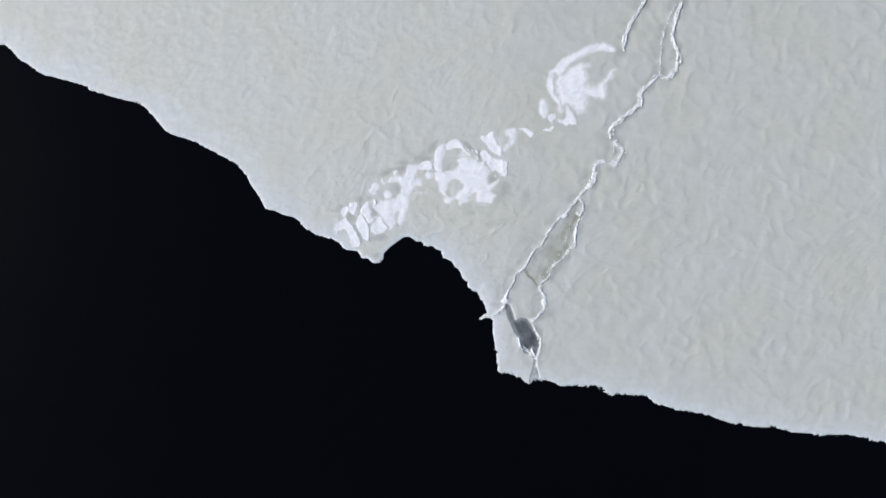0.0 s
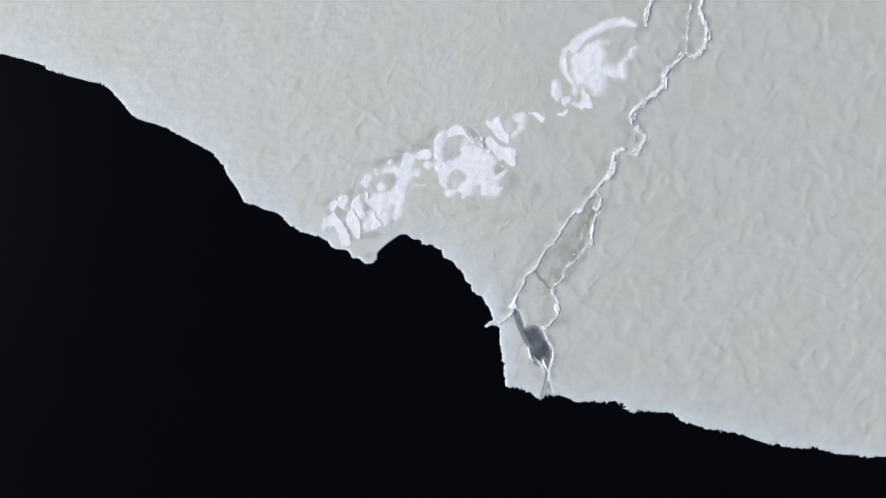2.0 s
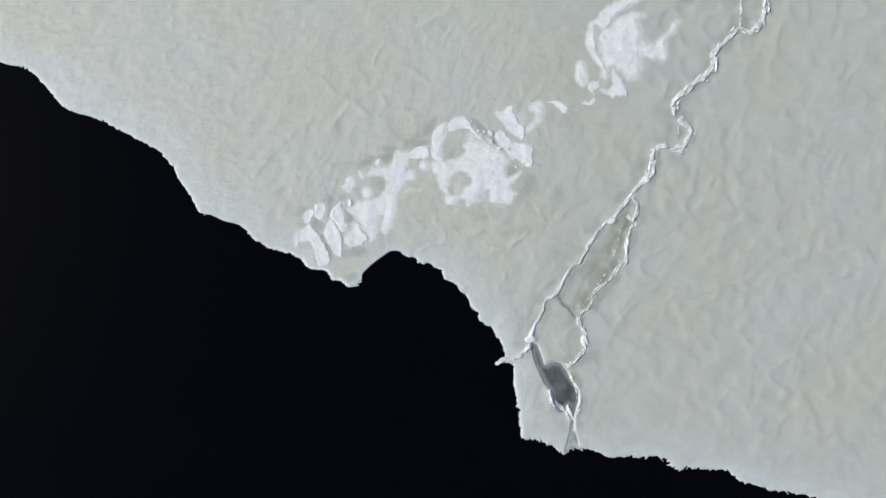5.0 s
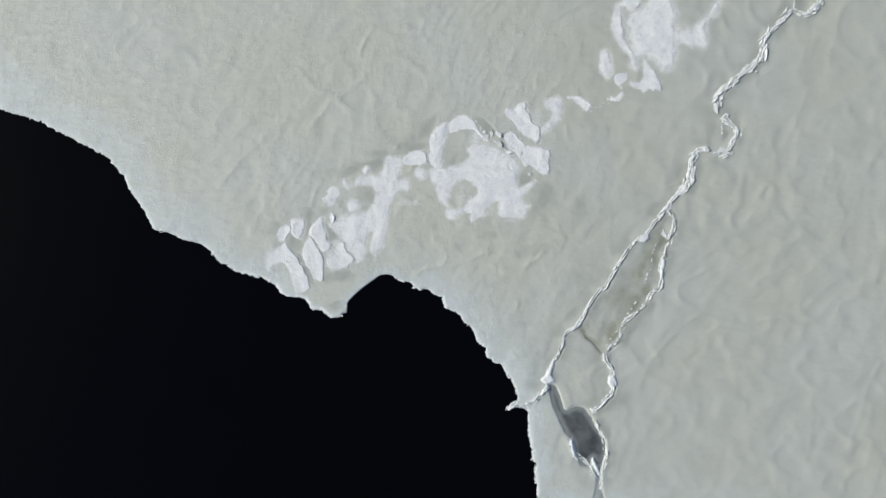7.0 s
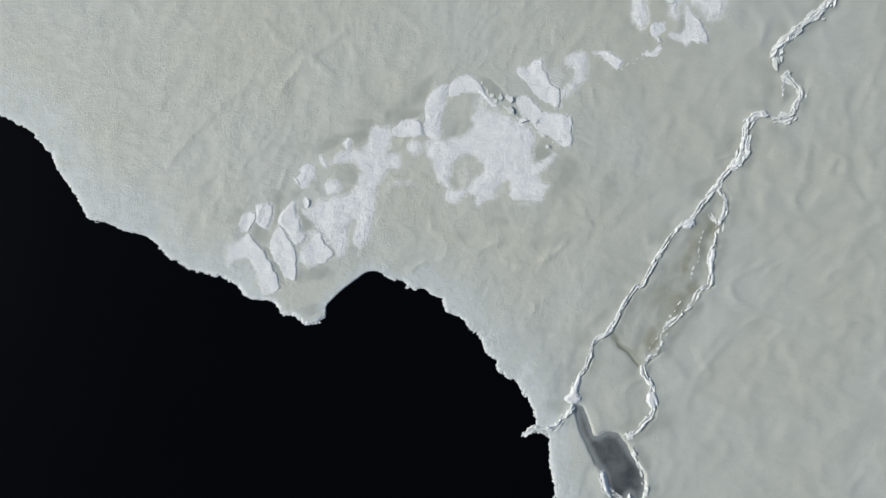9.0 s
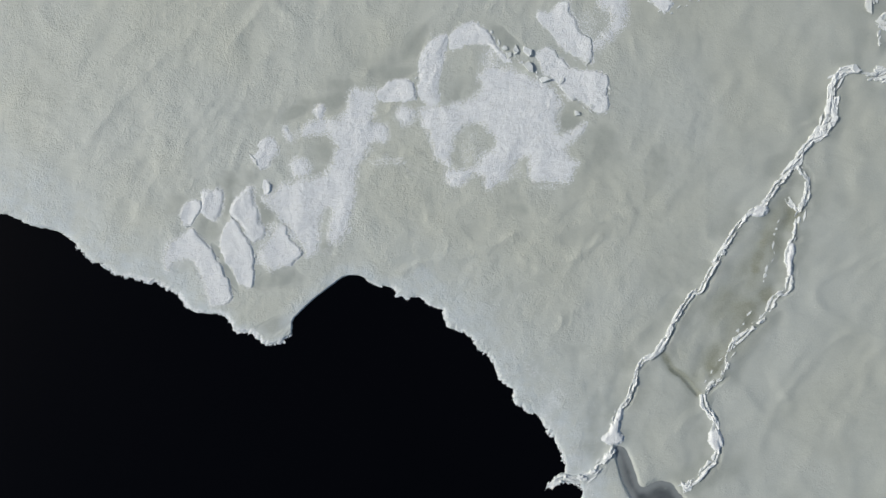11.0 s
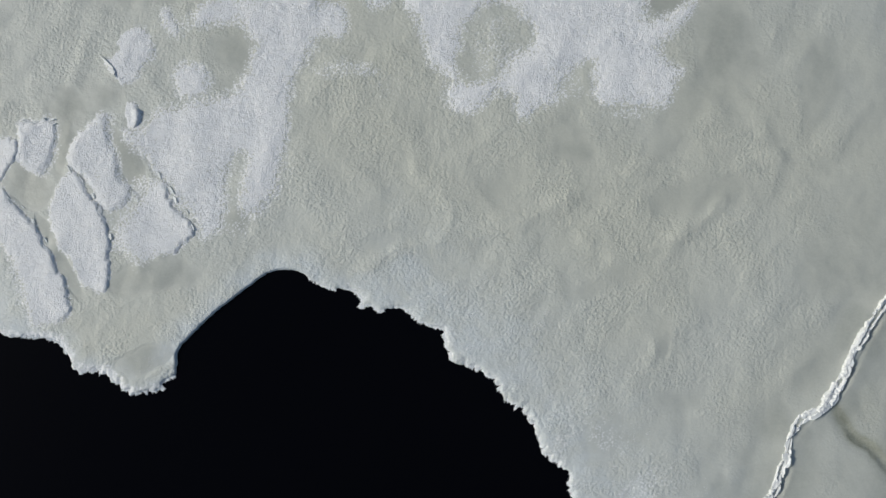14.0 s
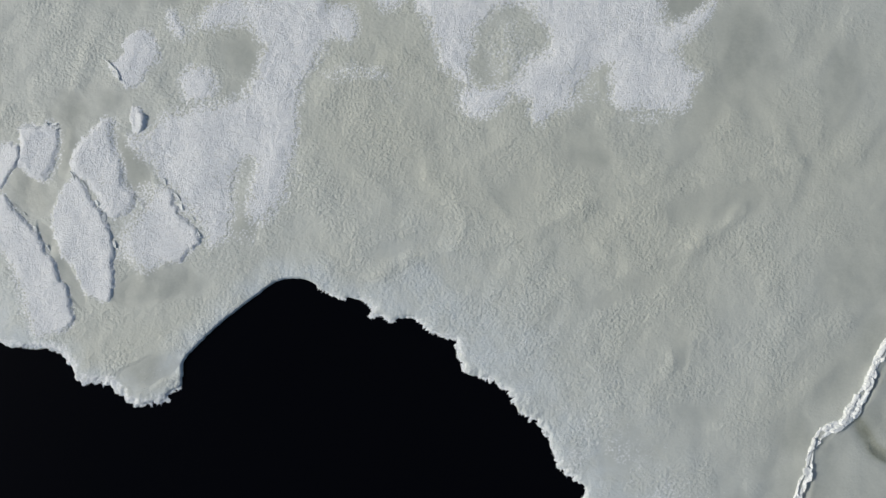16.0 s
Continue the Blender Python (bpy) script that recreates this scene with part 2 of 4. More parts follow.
# thin dustings of snow: place, half widths, turn, and how much
DUSTINGS_WEST = [(-2.02, 4.97, 0.81, 0.29, 0, 0.42), (-5.72, 4.12, 0.73, 0.26, 0, 0.48), (-6.81, 2.13, 0.39, 0.59, 0, 0.48), (-2.91, 5.65, 0.41, 0.49,
    0, 0.5), (-5.78, 6.14, 0.65, 0.29, 40, 0.36), (-10.91, 1.33, 0.65, 0.65, 0, 0.4), (-9.34, 3.29, 0.23, 0.42, 10, 0.5), (-4.54, 1.34, 0.49, 0.33, 0,
    0.3), (-4.03, 2.8, 0.39, 0.98, 80, 0.36)]
DUSTINGS_EAST = [(1.5, 5.35, 0.95, 0.9, 30, 0.3), (1.76, 5.12, 0.55, 0.33, 30, 0.42), (1.24, 4.27, 0.46, 0.23, 10, 0.5), (4.5, 3.76, 0.89, 0.16, 0,
    0.36), (3.29, 4.38, 0.36, 0.42, 0, 0.3), (6.33, 10.39, 1.02, 0.78, 0, 0.34), (-1.32, 6.94, 0.65, 0.49, 0, 0.32), (2.25, 9.1, 0.6, 0.6, 0, 0.5),
    (-1.13, 4.69, 1.15, 0.77, 0, 0.2), (0.16, 9.89, 0.3, 0.75, 60, 0.3), (5.53, 7.84, 0.48, 0.42, 0, 0.4)]
# dark silty water in the trough
SILTED = [(14.44, 2.21, 0.6, 0.39, 70), (13.27, -0.88, 0.48, 0.3, 60), (11.27, -3.61, 0.78, 0.15, 50), (13.16, 0.97, 1.19, 0.24, 68)]
# the smooth inner side of the point
CALM_SHORE = [(-6.05, -1.4), (-5.3, -0.65), (-4.5, -0.05), (-3.7, 0.38), (-3.2, 0.36)]
FOLD_A = [(12.73, -7.04), (13.61, -5.28), (15.14, -3.58), (16.65, -2.45), (18.13, -2.83), (19.32, -3.02), (21.41, -2.67), (23.44, -2.52)]
FOLD_B = [(28.26, -5.71), (27.44, -7.22), (26.86, -9.33), (26.15, -11.03)]
FOLD_C = [(-1.68, 0.37), (-0.54, 0.82), (0.34, 0.89), (1.35, 1.03), (2.5, 1.53), (3.02, 1.83)]
FOLD_D = [(3.36, 0.81), (3.98, 0.54), (4.73, 0.48), (5.88, 1.03), (6.66, 1.67)]
FOLD_E = [(4.55, 2.36), (5.43, 2.52), (6.56, 2.3), (7.96, 2.65)]
FOLD_F = [(-9.11, 13.67), (-8.22, 12.59), (-7.02, 11.82), (-5.53, 10.88)]
FOLD_G = [(-14.28, 6.2), (-13.07, 7.69), (-11.56, 9.17), (-10.05, 10.35)]
FOLD_H = [(-5.38, 17.03), (-2.39, 17.32), (0.6, 18.8), (2.98, 20.28)]
FOLD_I = [(-8.39, 9.89), (-7.19, 11.38), (-4.79, 13.16)]
FOLDS = (FOLD_A, FOLD_B, FOLD_C, FOLD_D, FOLD_E, FOLD_F, FOLD_G, FOLD_H, FOLD_I)


def spline(points, cuts=3, closed=False):
    """A smooth curve through control points."""
    p = np.array(points, float)
    p = np.vstack([p[-1:], p, p[:2]]) if closed else np.vstack([2 * p[0] - p[1], p, 2 * p[-1] - p[-2]])
    out = []
    for k in range(1, len(p) - 2):
        for s in np.arange(cuts) / cuts:
            a, b, c, d = p[k - 1:k + 3]
            out.append(0.5 * (2 * b + (c - a) * s + (2 * a - 5 * b + 4 * c - d) * s * s + (3 * b - a - 3 * c + d) * s ** 3))
    if not closed:
        out.append(p[-2])
    return np.array(out)


def segments(line, closed=False):
    nxt = np.roll(line, -1, 0) if closed else line[1:]
    return np.hstack([line if closed else line[:-1], nxt])


def gradient_noise(x, y, size, seed=0):
    """Smooth noise, about -0.7 to 0.7, with cells of that many metres."""
    x, y = x / size + 37.3 * seed, y / size - 51.7 * seed
    i, j = np.floor(x).astype(np.int64), np.floor(y).astype(np.int64)
    u, v = x - i, y - j

    def corner(di, dj):
        h = ((i + di) * 374761393 + (j + dj) * 668265263 + seed * 974711) & 0xFFFFFFFF
        h = ((h ^ (h >> 13)) * 1274126177) & 0xFFFFFFFF
        a = ((h ^ (h >> 16)) & 0xFFFF) * (2 * math.pi / 65536)
        return np.cos(a) * (u - di) + np.sin(a) * (v - dj)

    s, t = u * u * u * (u * (6 * u - 15) + 10), v * v * v * (v * (6 * v - 15) + 10)
    low = corner(0, 0) + s * (corner(1, 0) - corner(0, 0))
    return low + t * (corner(0, 1) + s * (corner(1, 1) - corner(0, 1)) - low)


def fractal(x, y, size, octaves=3, gain=0.5, seed=0):
    return sum(gain ** k * gradient_noise(x, y, size / 2 ** k, seed + k) for k in range(octaves))


def distance(x, y, segs, reach):
    """The distance to the nearest of the segments, at most reach."""
    out = np.full(x.shape, reach)
    box = (np.minimum(segs[:, 0], segs[:, 2]) < x.max() + reach) & (np.maximum(segs[:, 0], segs[:, 2]) > x.min() - reach) & \
          (np.minimum(segs[:, 1], segs[:, 3]) < y.max() + reach) & (np.maximum(segs[:, 1], segs[:, 3]) > y.min() - reach)
    for ax, ay, bx, by in segs[box]:
        dx, dy = bx - ax, by - ay
        t = np.clip(((x - ax) * dx + (y - ay) * dy) / (dx * dx + dy * dy + 1e-12), 0, 1)
        np.minimum(out, np.hypot(x - ax - t * dx, y - ay - t * dy), out=out)
    return out


def inside(x, y, segs):
    """Whether points lie inside a closed outline."""
    out = np.zeros(x.shape, bool)
    top, low = np.maximum(segs[:, 1], segs[:, 3]), np.minimum(segs[:, 1], segs[:, 3])
    for ax, ay, bx, by in segs[(top > y.min()) & (low <= y.max())]:
        if ay != by:
            out ^= ((ay > y) != (by > y)) & (x < (bx - ax) * (y - ay) / (by - ay) + ax)
    return out


def signed(x, y, segs, reach):
    """Distance to a closed outline, positive inside."""
    d = distance(x, y, segs, reach)
    return np.where(inside(x, y, segs), d, -d)


def smooth(v, low, high):
    t = np.clip((v - low) / (high - low), 0, 1)
    return t * t * (3 - 2 * t)


def shift(x, y, line):
    """How far across an outline a point lies, from its western edge (0) to its eastern (1), row by row."""
    low, high = np.full(x.shape, np.inf), np.full(x.shape, -np.inf)
    for ax, ay, bx, by in line:
        near = (y > min(ay, by) - 0.15) & (y < max(ay, by) + 0.15)
        low, high = np.where(near, np.minimum(low, min(ax, bx)), low), np.where(near, np.maximum(high, max(ax, bx)), high)
    return np.where(high > low, np.clip((x - low) / np.maximum(high - low, 0.1), 0, 1), 0.0)


def snow_field(x, y, spec):
    """How deep within a patch of snow points lie, with its ragged edge, and how much of the ice it covers there."""
    line, holes, ragged, seed, edge, west = spec
    d = signed(x, y, line, 0.9)
    for hole in holes:
        d = np.minimum(d, -signed(x, y, hole, 0.9))
    d = d + ragged * fractal(x, y, 0.55, 3, 0.6, 90 + seed) + (0.05 if edge < 0.1 else 0.06) * fractal(x, y, 0.14, 2, 0.7, 92 + seed)
    w = edge + west * (1 - shift(x, y, line))
    # a soft-edged drift lies thinner in places
    thin = 0.13 * smooth(fractal(x, y, 0.9, 3, 0.6, 97 + seed), 0.0, 0.5) if edge > 0.2 else 0.0
    return d, smooth(d, -w, w) * (1 - thin)


RIDGE_SPUR = [(4.27, -8.45), (4.78, -8.01), (5.38, -8.11), (5.97, -7.88), (6.43, -7.39), (6.89, -6.89)]
RIDGE_MAIN_LOWER = [(6.93, -6.17), (7.05, -5.47), (7.46, -5.01), (7.77, -4.34), (7.87, -3.82), (8.25, -3.38), (8.81, -3.04), (9.17, -2.43), (9.56,
    -1.73), (10.03, -1.02), (10.32, -0.67), (10.59, -0.64), (10.88, -0.15), (11.17, 0.38), (11.53, 1), (11.91, 1.53), (12.3, 2.15), (12.79, 2.59),
    (13.23, 2.76), (13.63, 3.29), (14.22, 4)]
RIDGE_MAIN_MIDDLE = [(14.15, 3.95), (14.59, 4.54), (15.36, 5.43), (16.03, 6.02), (16.27, 6.92), (16.26, 7.67), (16.69, 8.26), (17.29,
    8.31)]
RIDGE_MAIN_BEND = [(17.73, 7.98), (18.58, 8.2), (19.08, 8.98), (19.24, 9.58), (18.81, 10.04), (18.37, 10.5)]
RIDGE_MAIN_UPPER = [(18.08, 10.96), (17.95, 11.56), (18.54, 12.31), (20.31, 13.74), (20.9, 14.33), (21.19, 15.52), (22.07, 16.41), (22.96, 17.29),
    (23.85, 17.11), (24.74, 17.88), (25.08, 19.66), (24.41, 21.14), (24.69, 22.91), (25.27, 24.97)]
RIDGE_NORTH = [(19.25, 19.96), (19.36, 21.14), (19.94, 22.62), (20.82, 24.09), (21.52, 25.27)]
RIDGE_LOOP = [(10.53, -4.79), (10.57, -5.29), (10.92, -5.68), (11.06, -6.13), (10.91, -6.42), (11.04, -7.01), (10.94, -7.55), (10.64, -7.75), (10.27,
    -8.18), (9.82, -8.53), (9.61, -8.59)]
RIDGE_EAST = [(10.56, -4.79), (10.95, -4.41), (11.34, -4.12), (11.88, -2.88), (12.61, -2.21), (13.22, -1.59), (13.71, -0.88), (14.13, -0.68), (14.27,
    0.06), (14.23, 0.78), (14.52, 1.61), (14.75, 2.38), (15.04, 3.16), (15.11, 3.75), (14.91, 4.21), (14.68, 4.48)]
RIDGE_EAST_INNER = [(10.66, -4.28), (11.02, -3.82), (11.45, -3.35), (11.94, -2.79), (12.1, -2.29), (12.38, -1.85), (12.63, -1.46)]
RIDGE_EAST_FLAKES = [(13.19, -0.28), (13.38, 0.25), (13.69, 0.79), (13.61, 1.21), (13.78, 1.86), (13.97, 2.39)]
RIDGE_EAST_TIP = [(14.32, 3.11), (14.46, 2.81), (14.81, 2.56)]
RIDGE_BEND_INNER = [(18.4, 10.41), (18.32, 9.9), (18.27, 9.08)]
RIDGE_UPPER_INNER = [(23.19, 17.59), (23.12, 19.07), (23.34, 21.14), (23.8, 22.91), (24.73, 24.79)]
RIDGE_POOL_EAST = [(9.95, -9.36), (10.38, -10.25), (10.56, -11.14), (10.44, -12.07), (10.08, -13.58)]
RIDGE_POOL_WEST = [(8.15, -10.51), (8.42, -11.4), (8.44, -11.16), (9.35, -11.89), (9.96, -12.98)]
RIDGE_LINES = np.vstack([segments(p) for p in map(np.array, (RIDGE_SPUR, RIDGE_MAIN_LOWER, RIDGE_MAIN_MIDDLE, RIDGE_MAIN_BEND, RIDGE_MAIN_UPPER,
    RIDGE_NORTH, RIDGE_LOOP, RIDGE_EAST, RIDGE_EAST_INNER, RIDGE_EAST_FLAKES, RIDGE_BEND_INNER, RIDGE_UPPER_INNER, RIDGE_POOL_EAST, RIDGE_POOL_WEST))])
OUTLINE_SLAB_A = [(-11.3, 1.38), (-11.07, 1.8), (-10.61, 2.05), (-10.28, 2.37), (-10.08, 2.46), (-9.89, 2.16), (-9.66, 1.94), (-9.43, 1.61), (-9.24,
    1.52), (-9.08, 1.12), (-8.9, 0.83), (-8.79, 0.5), (-8.61, 0.28), (-8.5, -0.11), (-8.44, -0.52), (-8.61, -0.71), (-8.88, -0.77), (-9.36, -0.83),
    (-9.52, -0.51), (-9.67, -0.03), (-9.83, 0.46), (-10.03, 0.89), (-10.29, 1.14), (-10.61, 1.07), (-10.91, 0.98), (-11.12, 0.69), (-11.3, 0.85),
    (-11.36, 1.15)]
OUTLINE_SLAB_B = [(-10.6, 3.03), (-10.49, 3.29), (-10.31, 3.45), (-9.99, 3.59), (-9.78, 3.57), (-9.7, 3.35), (-9.78, 3.07), (-9.98, 2.75), (-10.08,
    2.56), (-10.25, 2.43), (-10.43, 2.5), (-10.54, 2.65), (-10.62, 2.83)]
OUTLINE_SLAB_N = [(-9.81, 3.91), (-9.58, 4.01), (-9.33, 3.93), (-9.05, 4.04), (-8.83, 3.95), (-8.79, 3.79), (-8.75, 3.54), (-8.83, 3.21), (-8.92,
    2.9), (-9.16, 2.68), (-9.43, 2.75), (-9.65, 2.92), (-9.75, 3.19), (-9.7, 3.43), (-9.78, 3.68)]
OUTLINE_SLAB_C = [(-8.64, 2.63), (-8.41, 2.76), (-8.2, 2.54), (-8.04, 2.24), (-7.88, 1.99), (-7.75, 1.73), (-7.59, 1.45), (-7.59, 1.06), (-7.6, 0.6),
    (-7.55, 0.26), (-7.69, -0.05), (-7.83, -0.09), (-8.06, -0.01), (-8.24, 0.13), (-8.38, 0.37), (-8.56, 0.77), (-8.79, 1.1), (-8.95, 1.45), (-8.99,
    1.78), (-8.92, 2.1), (-8.79, 2.39)]
OUTLINE_SLAB_D = [(-8.52, 3.21), (-8.4, 3.48), (-8.24, 3.71), (-8.02, 3.88), (-7.77, 4.09), (-7.59, 4.01), (-7.53, 3.71), (-7.49, 3.38), (-7.38,
    3.05), (-7.31, 2.63), (-7.11, 2.38), (-7.08, 2.05), (-7.29, 1.83), (-7.55, 1.74), (-7.78, 1.93), (-7.96, 2.22), (-8.12, 2.49), (-8.3, 2.72),
    (-8.49, 2.89)]
OUTLINE_SLAB_O = [(-6.45, 2.5), (-6.24, 2.33), (-6.14, 2.11), (-6.03, 1.9), (-5.87, 1.7), (-5.68, 1.5), (-5.54, 1.28), (-5.59, 1.09), (-5.77, 1.03),
    (-6, 0.88), (-6.24, 0.79), (-6.51, 0.64), (-6.75, 0.56), (-7.01, 0.71), (-7.25, 0.92), (-7.45, 1.08), (-7.39, 1.41), (-7.21, 1.65), (-7.06, 1.86),
    (-6.85, 2.08), (-6.65, 2.34)]
OUTLINE_SLAB_M = [(-7.23, 4.11), (-7.15, 4.31), (-6.95, 4.35), (-6.82, 4.15), (-6.87, 3.89), (-6.99, 3.74), (-7.15, 3.81)]
OUTLINE_DRIFT_A_SOUTH = [(-7.25, 3.62), (-7.04, 3.37), (-6.87, 3.15), (-6.64, 2.99), (-6.48, 2.65), (-6.29, 2.41), (-6.11, 2.23), (-5.98, 1.98),
    (-5.81, 1.73), (-5.61, 1.56), (-5.5, 1.34), (-5.42, 1.13), (-5.3, 1.09), (-5.05, 1.24), (-4.94, 1.62), (-4.88, 2.07), (-4.8, 2.58), (-4.64, 2.99),
    (-4.45, 3.05), (-4.39, 2.7), (-4.49, 2.32), (-4.58, 1.96), (-4.5, 1.7), (-4.21, 1.63), (-3.89, 1.85), (-3.69, 2.3), (-3.56, 2.81), (-3.48, 3.32),
    (-3.39, 3.81), (-3.27, 4.72)]
OUTLINE_DRIFT_A_NORTH = [(-3, 5.14), (-2.83, 5.57), (-2.56, 5.79), (-2.15, 5.73), (-1.98, 6.04), (-2.13, 6.51), (-2.58, 6.64), (-2.55, 6.97), (-2.43,
    7.52), (-2.45, 8.04), (-2.78, 7.98), (-3.19, 8.06), (-3.51, 7.83), (-3.68, 7.25), (-3.95, 6.84), (-4.45, 6.67), (-4.76, 6.81), (-5.24, 6.64),
    (-5.48, 6.4), (-5.45, 6.1), (-4.95, 6.14), (-4.46, 6.09), (-4.2, 5.83), (-4.12, 5.58), (-4.23, 5.32), (-4.4, 4.91), (-4.62, 4.52), (-5.15, 4.37),
    (-5.94, 4.23), (-6.38, 4.04), (-6.79, 3.77)]
OUTLINE_BLOB_A = [(-6.09, 4.91), (-5.92, 5.12), (-5.63, 5.21), (-5.3, 5.1), (-5.2, 4.8), (-5.31, 4.47), (-5.64, 4.38), (-5.96, 4.46)]
OUTLINE_BLOB_B = [(-7.66, 5.3), (-7.42, 5.4), (-7.24, 5.82), (-6.94, 6.09), (-6.69, 5.97), (-6.51, 5.67), (-6.64, 5.26), (-6.92, 4.9), (-7.25, 4.78),
    (-7.46, 4.97)]
OUTLINE_BLOB_C = [(-6.3, 6.45), (-6.13, 6.52), (-6.01, 6.23), (-5.88, 6.01), (-5.98, 5.85), (-6.17, 6.02)]
OUTLINE_BLOB_D = [(-5.04, 7.19), (-4.77, 7.38), (-4.57, 7.21), (-4.65, 6.88), (-4.88, 6.75)]
OUTLINE_SLAB_E = [(-2.42, 7.86), (-1.9, 8.26), (-1.51, 8.35), (-1.06, 8.25), (-0.86, 7.91), (-0.8, 7.49), (-1.22, 7.41), (-1.82, 7.42), (-2.38, 7.5)]
OUTLINE_BLOB_E = [(-1.68, 7.02), (-1.23, 7.2), (-0.84, 6.95), (-1.03, 6.53), (-1.48, 6.54)]
OUTLINE_SLAB_F = [(-0.38, 9.77), (0.02, 10.04), (0.35, 10.19), (0.56, 10), (0.46, 9.4), (0.3, 8.68), (0.13, 7.96), (0.18, 7.35), (-0.21, 7.18),
    (-0.62, 7.49), (-0.74, 7.94), (-0.67, 8.51), (-0.72, 9), (-0.53, 9.42)]
OUTLINE_SLAB_G = [(0.6, 10.12), (0.95, 10.5), (1.68, 10.68), (2.27, 10.22), (2.45, 9.82), (2.86, 9.3), (3.3, 8.93), (2.85, 9), (2.41, 9.52), (2.11,
    9.7), (1.66, 9.77), (1.12, 9.63), (0.64, 9.55)]
OUTLINE_DRIFT_B_NORTH = [(-0.72, 7.13), (-0.18, 7.21), (0.48, 7.29), (1.17, 7.34), (1.57, 7.51), (1.84, 7.9), (1.79, 8.47), (2.4, 8.76), (3.15, 8.69),
    (3.89, 8.32), (4.49, 8.16), (4.93, 7.7), (5.22, 7.21), (5.03, 6.74), (4.97, 6.59), (5.04, 6.26), (5.08, 5.92), (5.42, 6.01), (5.82, 6.17), (6.15,
    6.26), (5.74, 5.66), (5.4, 5.47), (5.36, 4.99), (5.79, 4.68), (5.66, 4.4), (5.49, 4.03)]
OUTLINE_DRIFT_B_SOUTH = [(5.25, 3.87), (4.8, 3.97), (4.18, 3.97), (3.79, 4.14), (3.75, 4.54), (3.69, 5.02), (3.45, 4.91), (3.07, 4.65), (2.9, 4.33),
    (2.79, 4), (2.41, 3.93), (2.13, 3.75), (1.95, 3.89), (1.95, 4.29), (1.51, 4.33), (1.24, 4.17), (0.68, 3.89), (0.42, 4), (0.28, 4.4), (0.38, 4.59),
    (0.19, 4.83), (-0.05, 5.08), (-0.14, 5.41), (-0.29, 5.83), (-0.4, 6.25), (-0.59, 6.5)]
HOLLOW_DRIFT_B = [(0.68, 5.48), (0.71, 5.79), (0.88, 6.12), (1.27, 6.39), (1.79, 6.37), (2.19, 6.1), (2.44, 5.66), (2.25, 5.33), (1.85, 5.08), (1.45,
    4.71), (1, 4.54), (0.63, 4.68), (0.54, 5.05)]
OUTLINE_SLAB_H = [(4.21, 10.91), (4.39, 11.09), (4.75, 11.02), (5.15, 11.38), (5.54, 11.49), (5.71, 11.01), (5.91, 10.52), (6.14, 10.09), (6.5, 9.78),
    (6.55, 9.24), (6.48, 8.82), (6.15, 8.89), (5.7, 9.13), (5.26, 9.5), (4.97, 9.87), (4.62, 10.36), (4.35, 10.6)]
OUTLINE_DRIFT_D = [(6.79, 11.14), (6.95, 11.59), (7.41, 11.76), (7.89, 11.73), (8.03, 11.12), (7.95, 10.52), (7.55, 10.04), (7, 9.6), (6.61, 9.3),
    (6.31, 9.61), (6.77, 9.9), (7.2, 10.35), (7.33, 10.8), (7.06, 11.01)]
OUTLINE_SLAB_I = [(4.21, 9.28), (4.51, 9.52), (4.96, 9.45), (5.25, 9.05), (5.58, 8.74), (6.14, 8.58), (6.74, 8.51), (7.1, 8.27), (7.09, 7.67), (7.07,
    7.06), (6.8, 6.71), (6.47, 6.83), (6.11, 7.08), (5.82, 7.35), (5.52, 7.3), (5.29, 7.66), (5.08, 7.94), (4.79, 8.15), (4.49, 8.46), (4.29, 8.92)]
OUTLINE_SLAB_J = [(8.31, 11.81), (8.85, 11.86), (9.27, 11.7), (9.65, 11.46), (9.95, 11.27), (9.8, 11.15), (9.55, 10.79), (9.26, 11.1), (8.9, 11.47),
    (8.49, 11.66)]
OUTLINE_BLOB_F = [(10.71, 11.68), (11.16, 11.76), (11.46, 11.76), (11.77, 12.06), (11.95, 11.93), (11.76, 11.6), (11.46, 11.46), (11.01, 11.56)]
OUTLINE_BLOB_G = [(11.4, 13.15), (11.65, 13.33), (12.01, 13.26), (12.18, 12.96), (11.93, 12.66), (11.63, 12.48), (11.4, 12.73)]
OUTLINE_BLOB_H = [(10.45, 14.73), (10.82, 14.91), (11.18, 14.43), (11.28, 13.69), (11.02, 12.99), (10.62, 13.1), (10.4, 13.7)]
OUTLINE_SLAB_K = [(12.58, 14.24), (12.14, 14.61), (11.78, 15.02), (11.49, 15.54), (11.24, 16.28), (11.25, 17.02), (11.51, 17.76), (12.01, 18.15),
    (12.66, 18.89), (13.37, 19.36), (14.3, 19.82), (14.31, 19.85), (15.61, 20.44), (17.04, 20.73), (18.35, 20.32), (18.35, 19.84), (16.92, 19.96),
    (15.62, 19.67), (14.43, 19.02), (13.36, 18.19), (12.65, 17.25), (12.03, 17.75), (11.91, 17.01), (12.04, 15.9), (12.29, 15.24), (12.66, 14.71)]
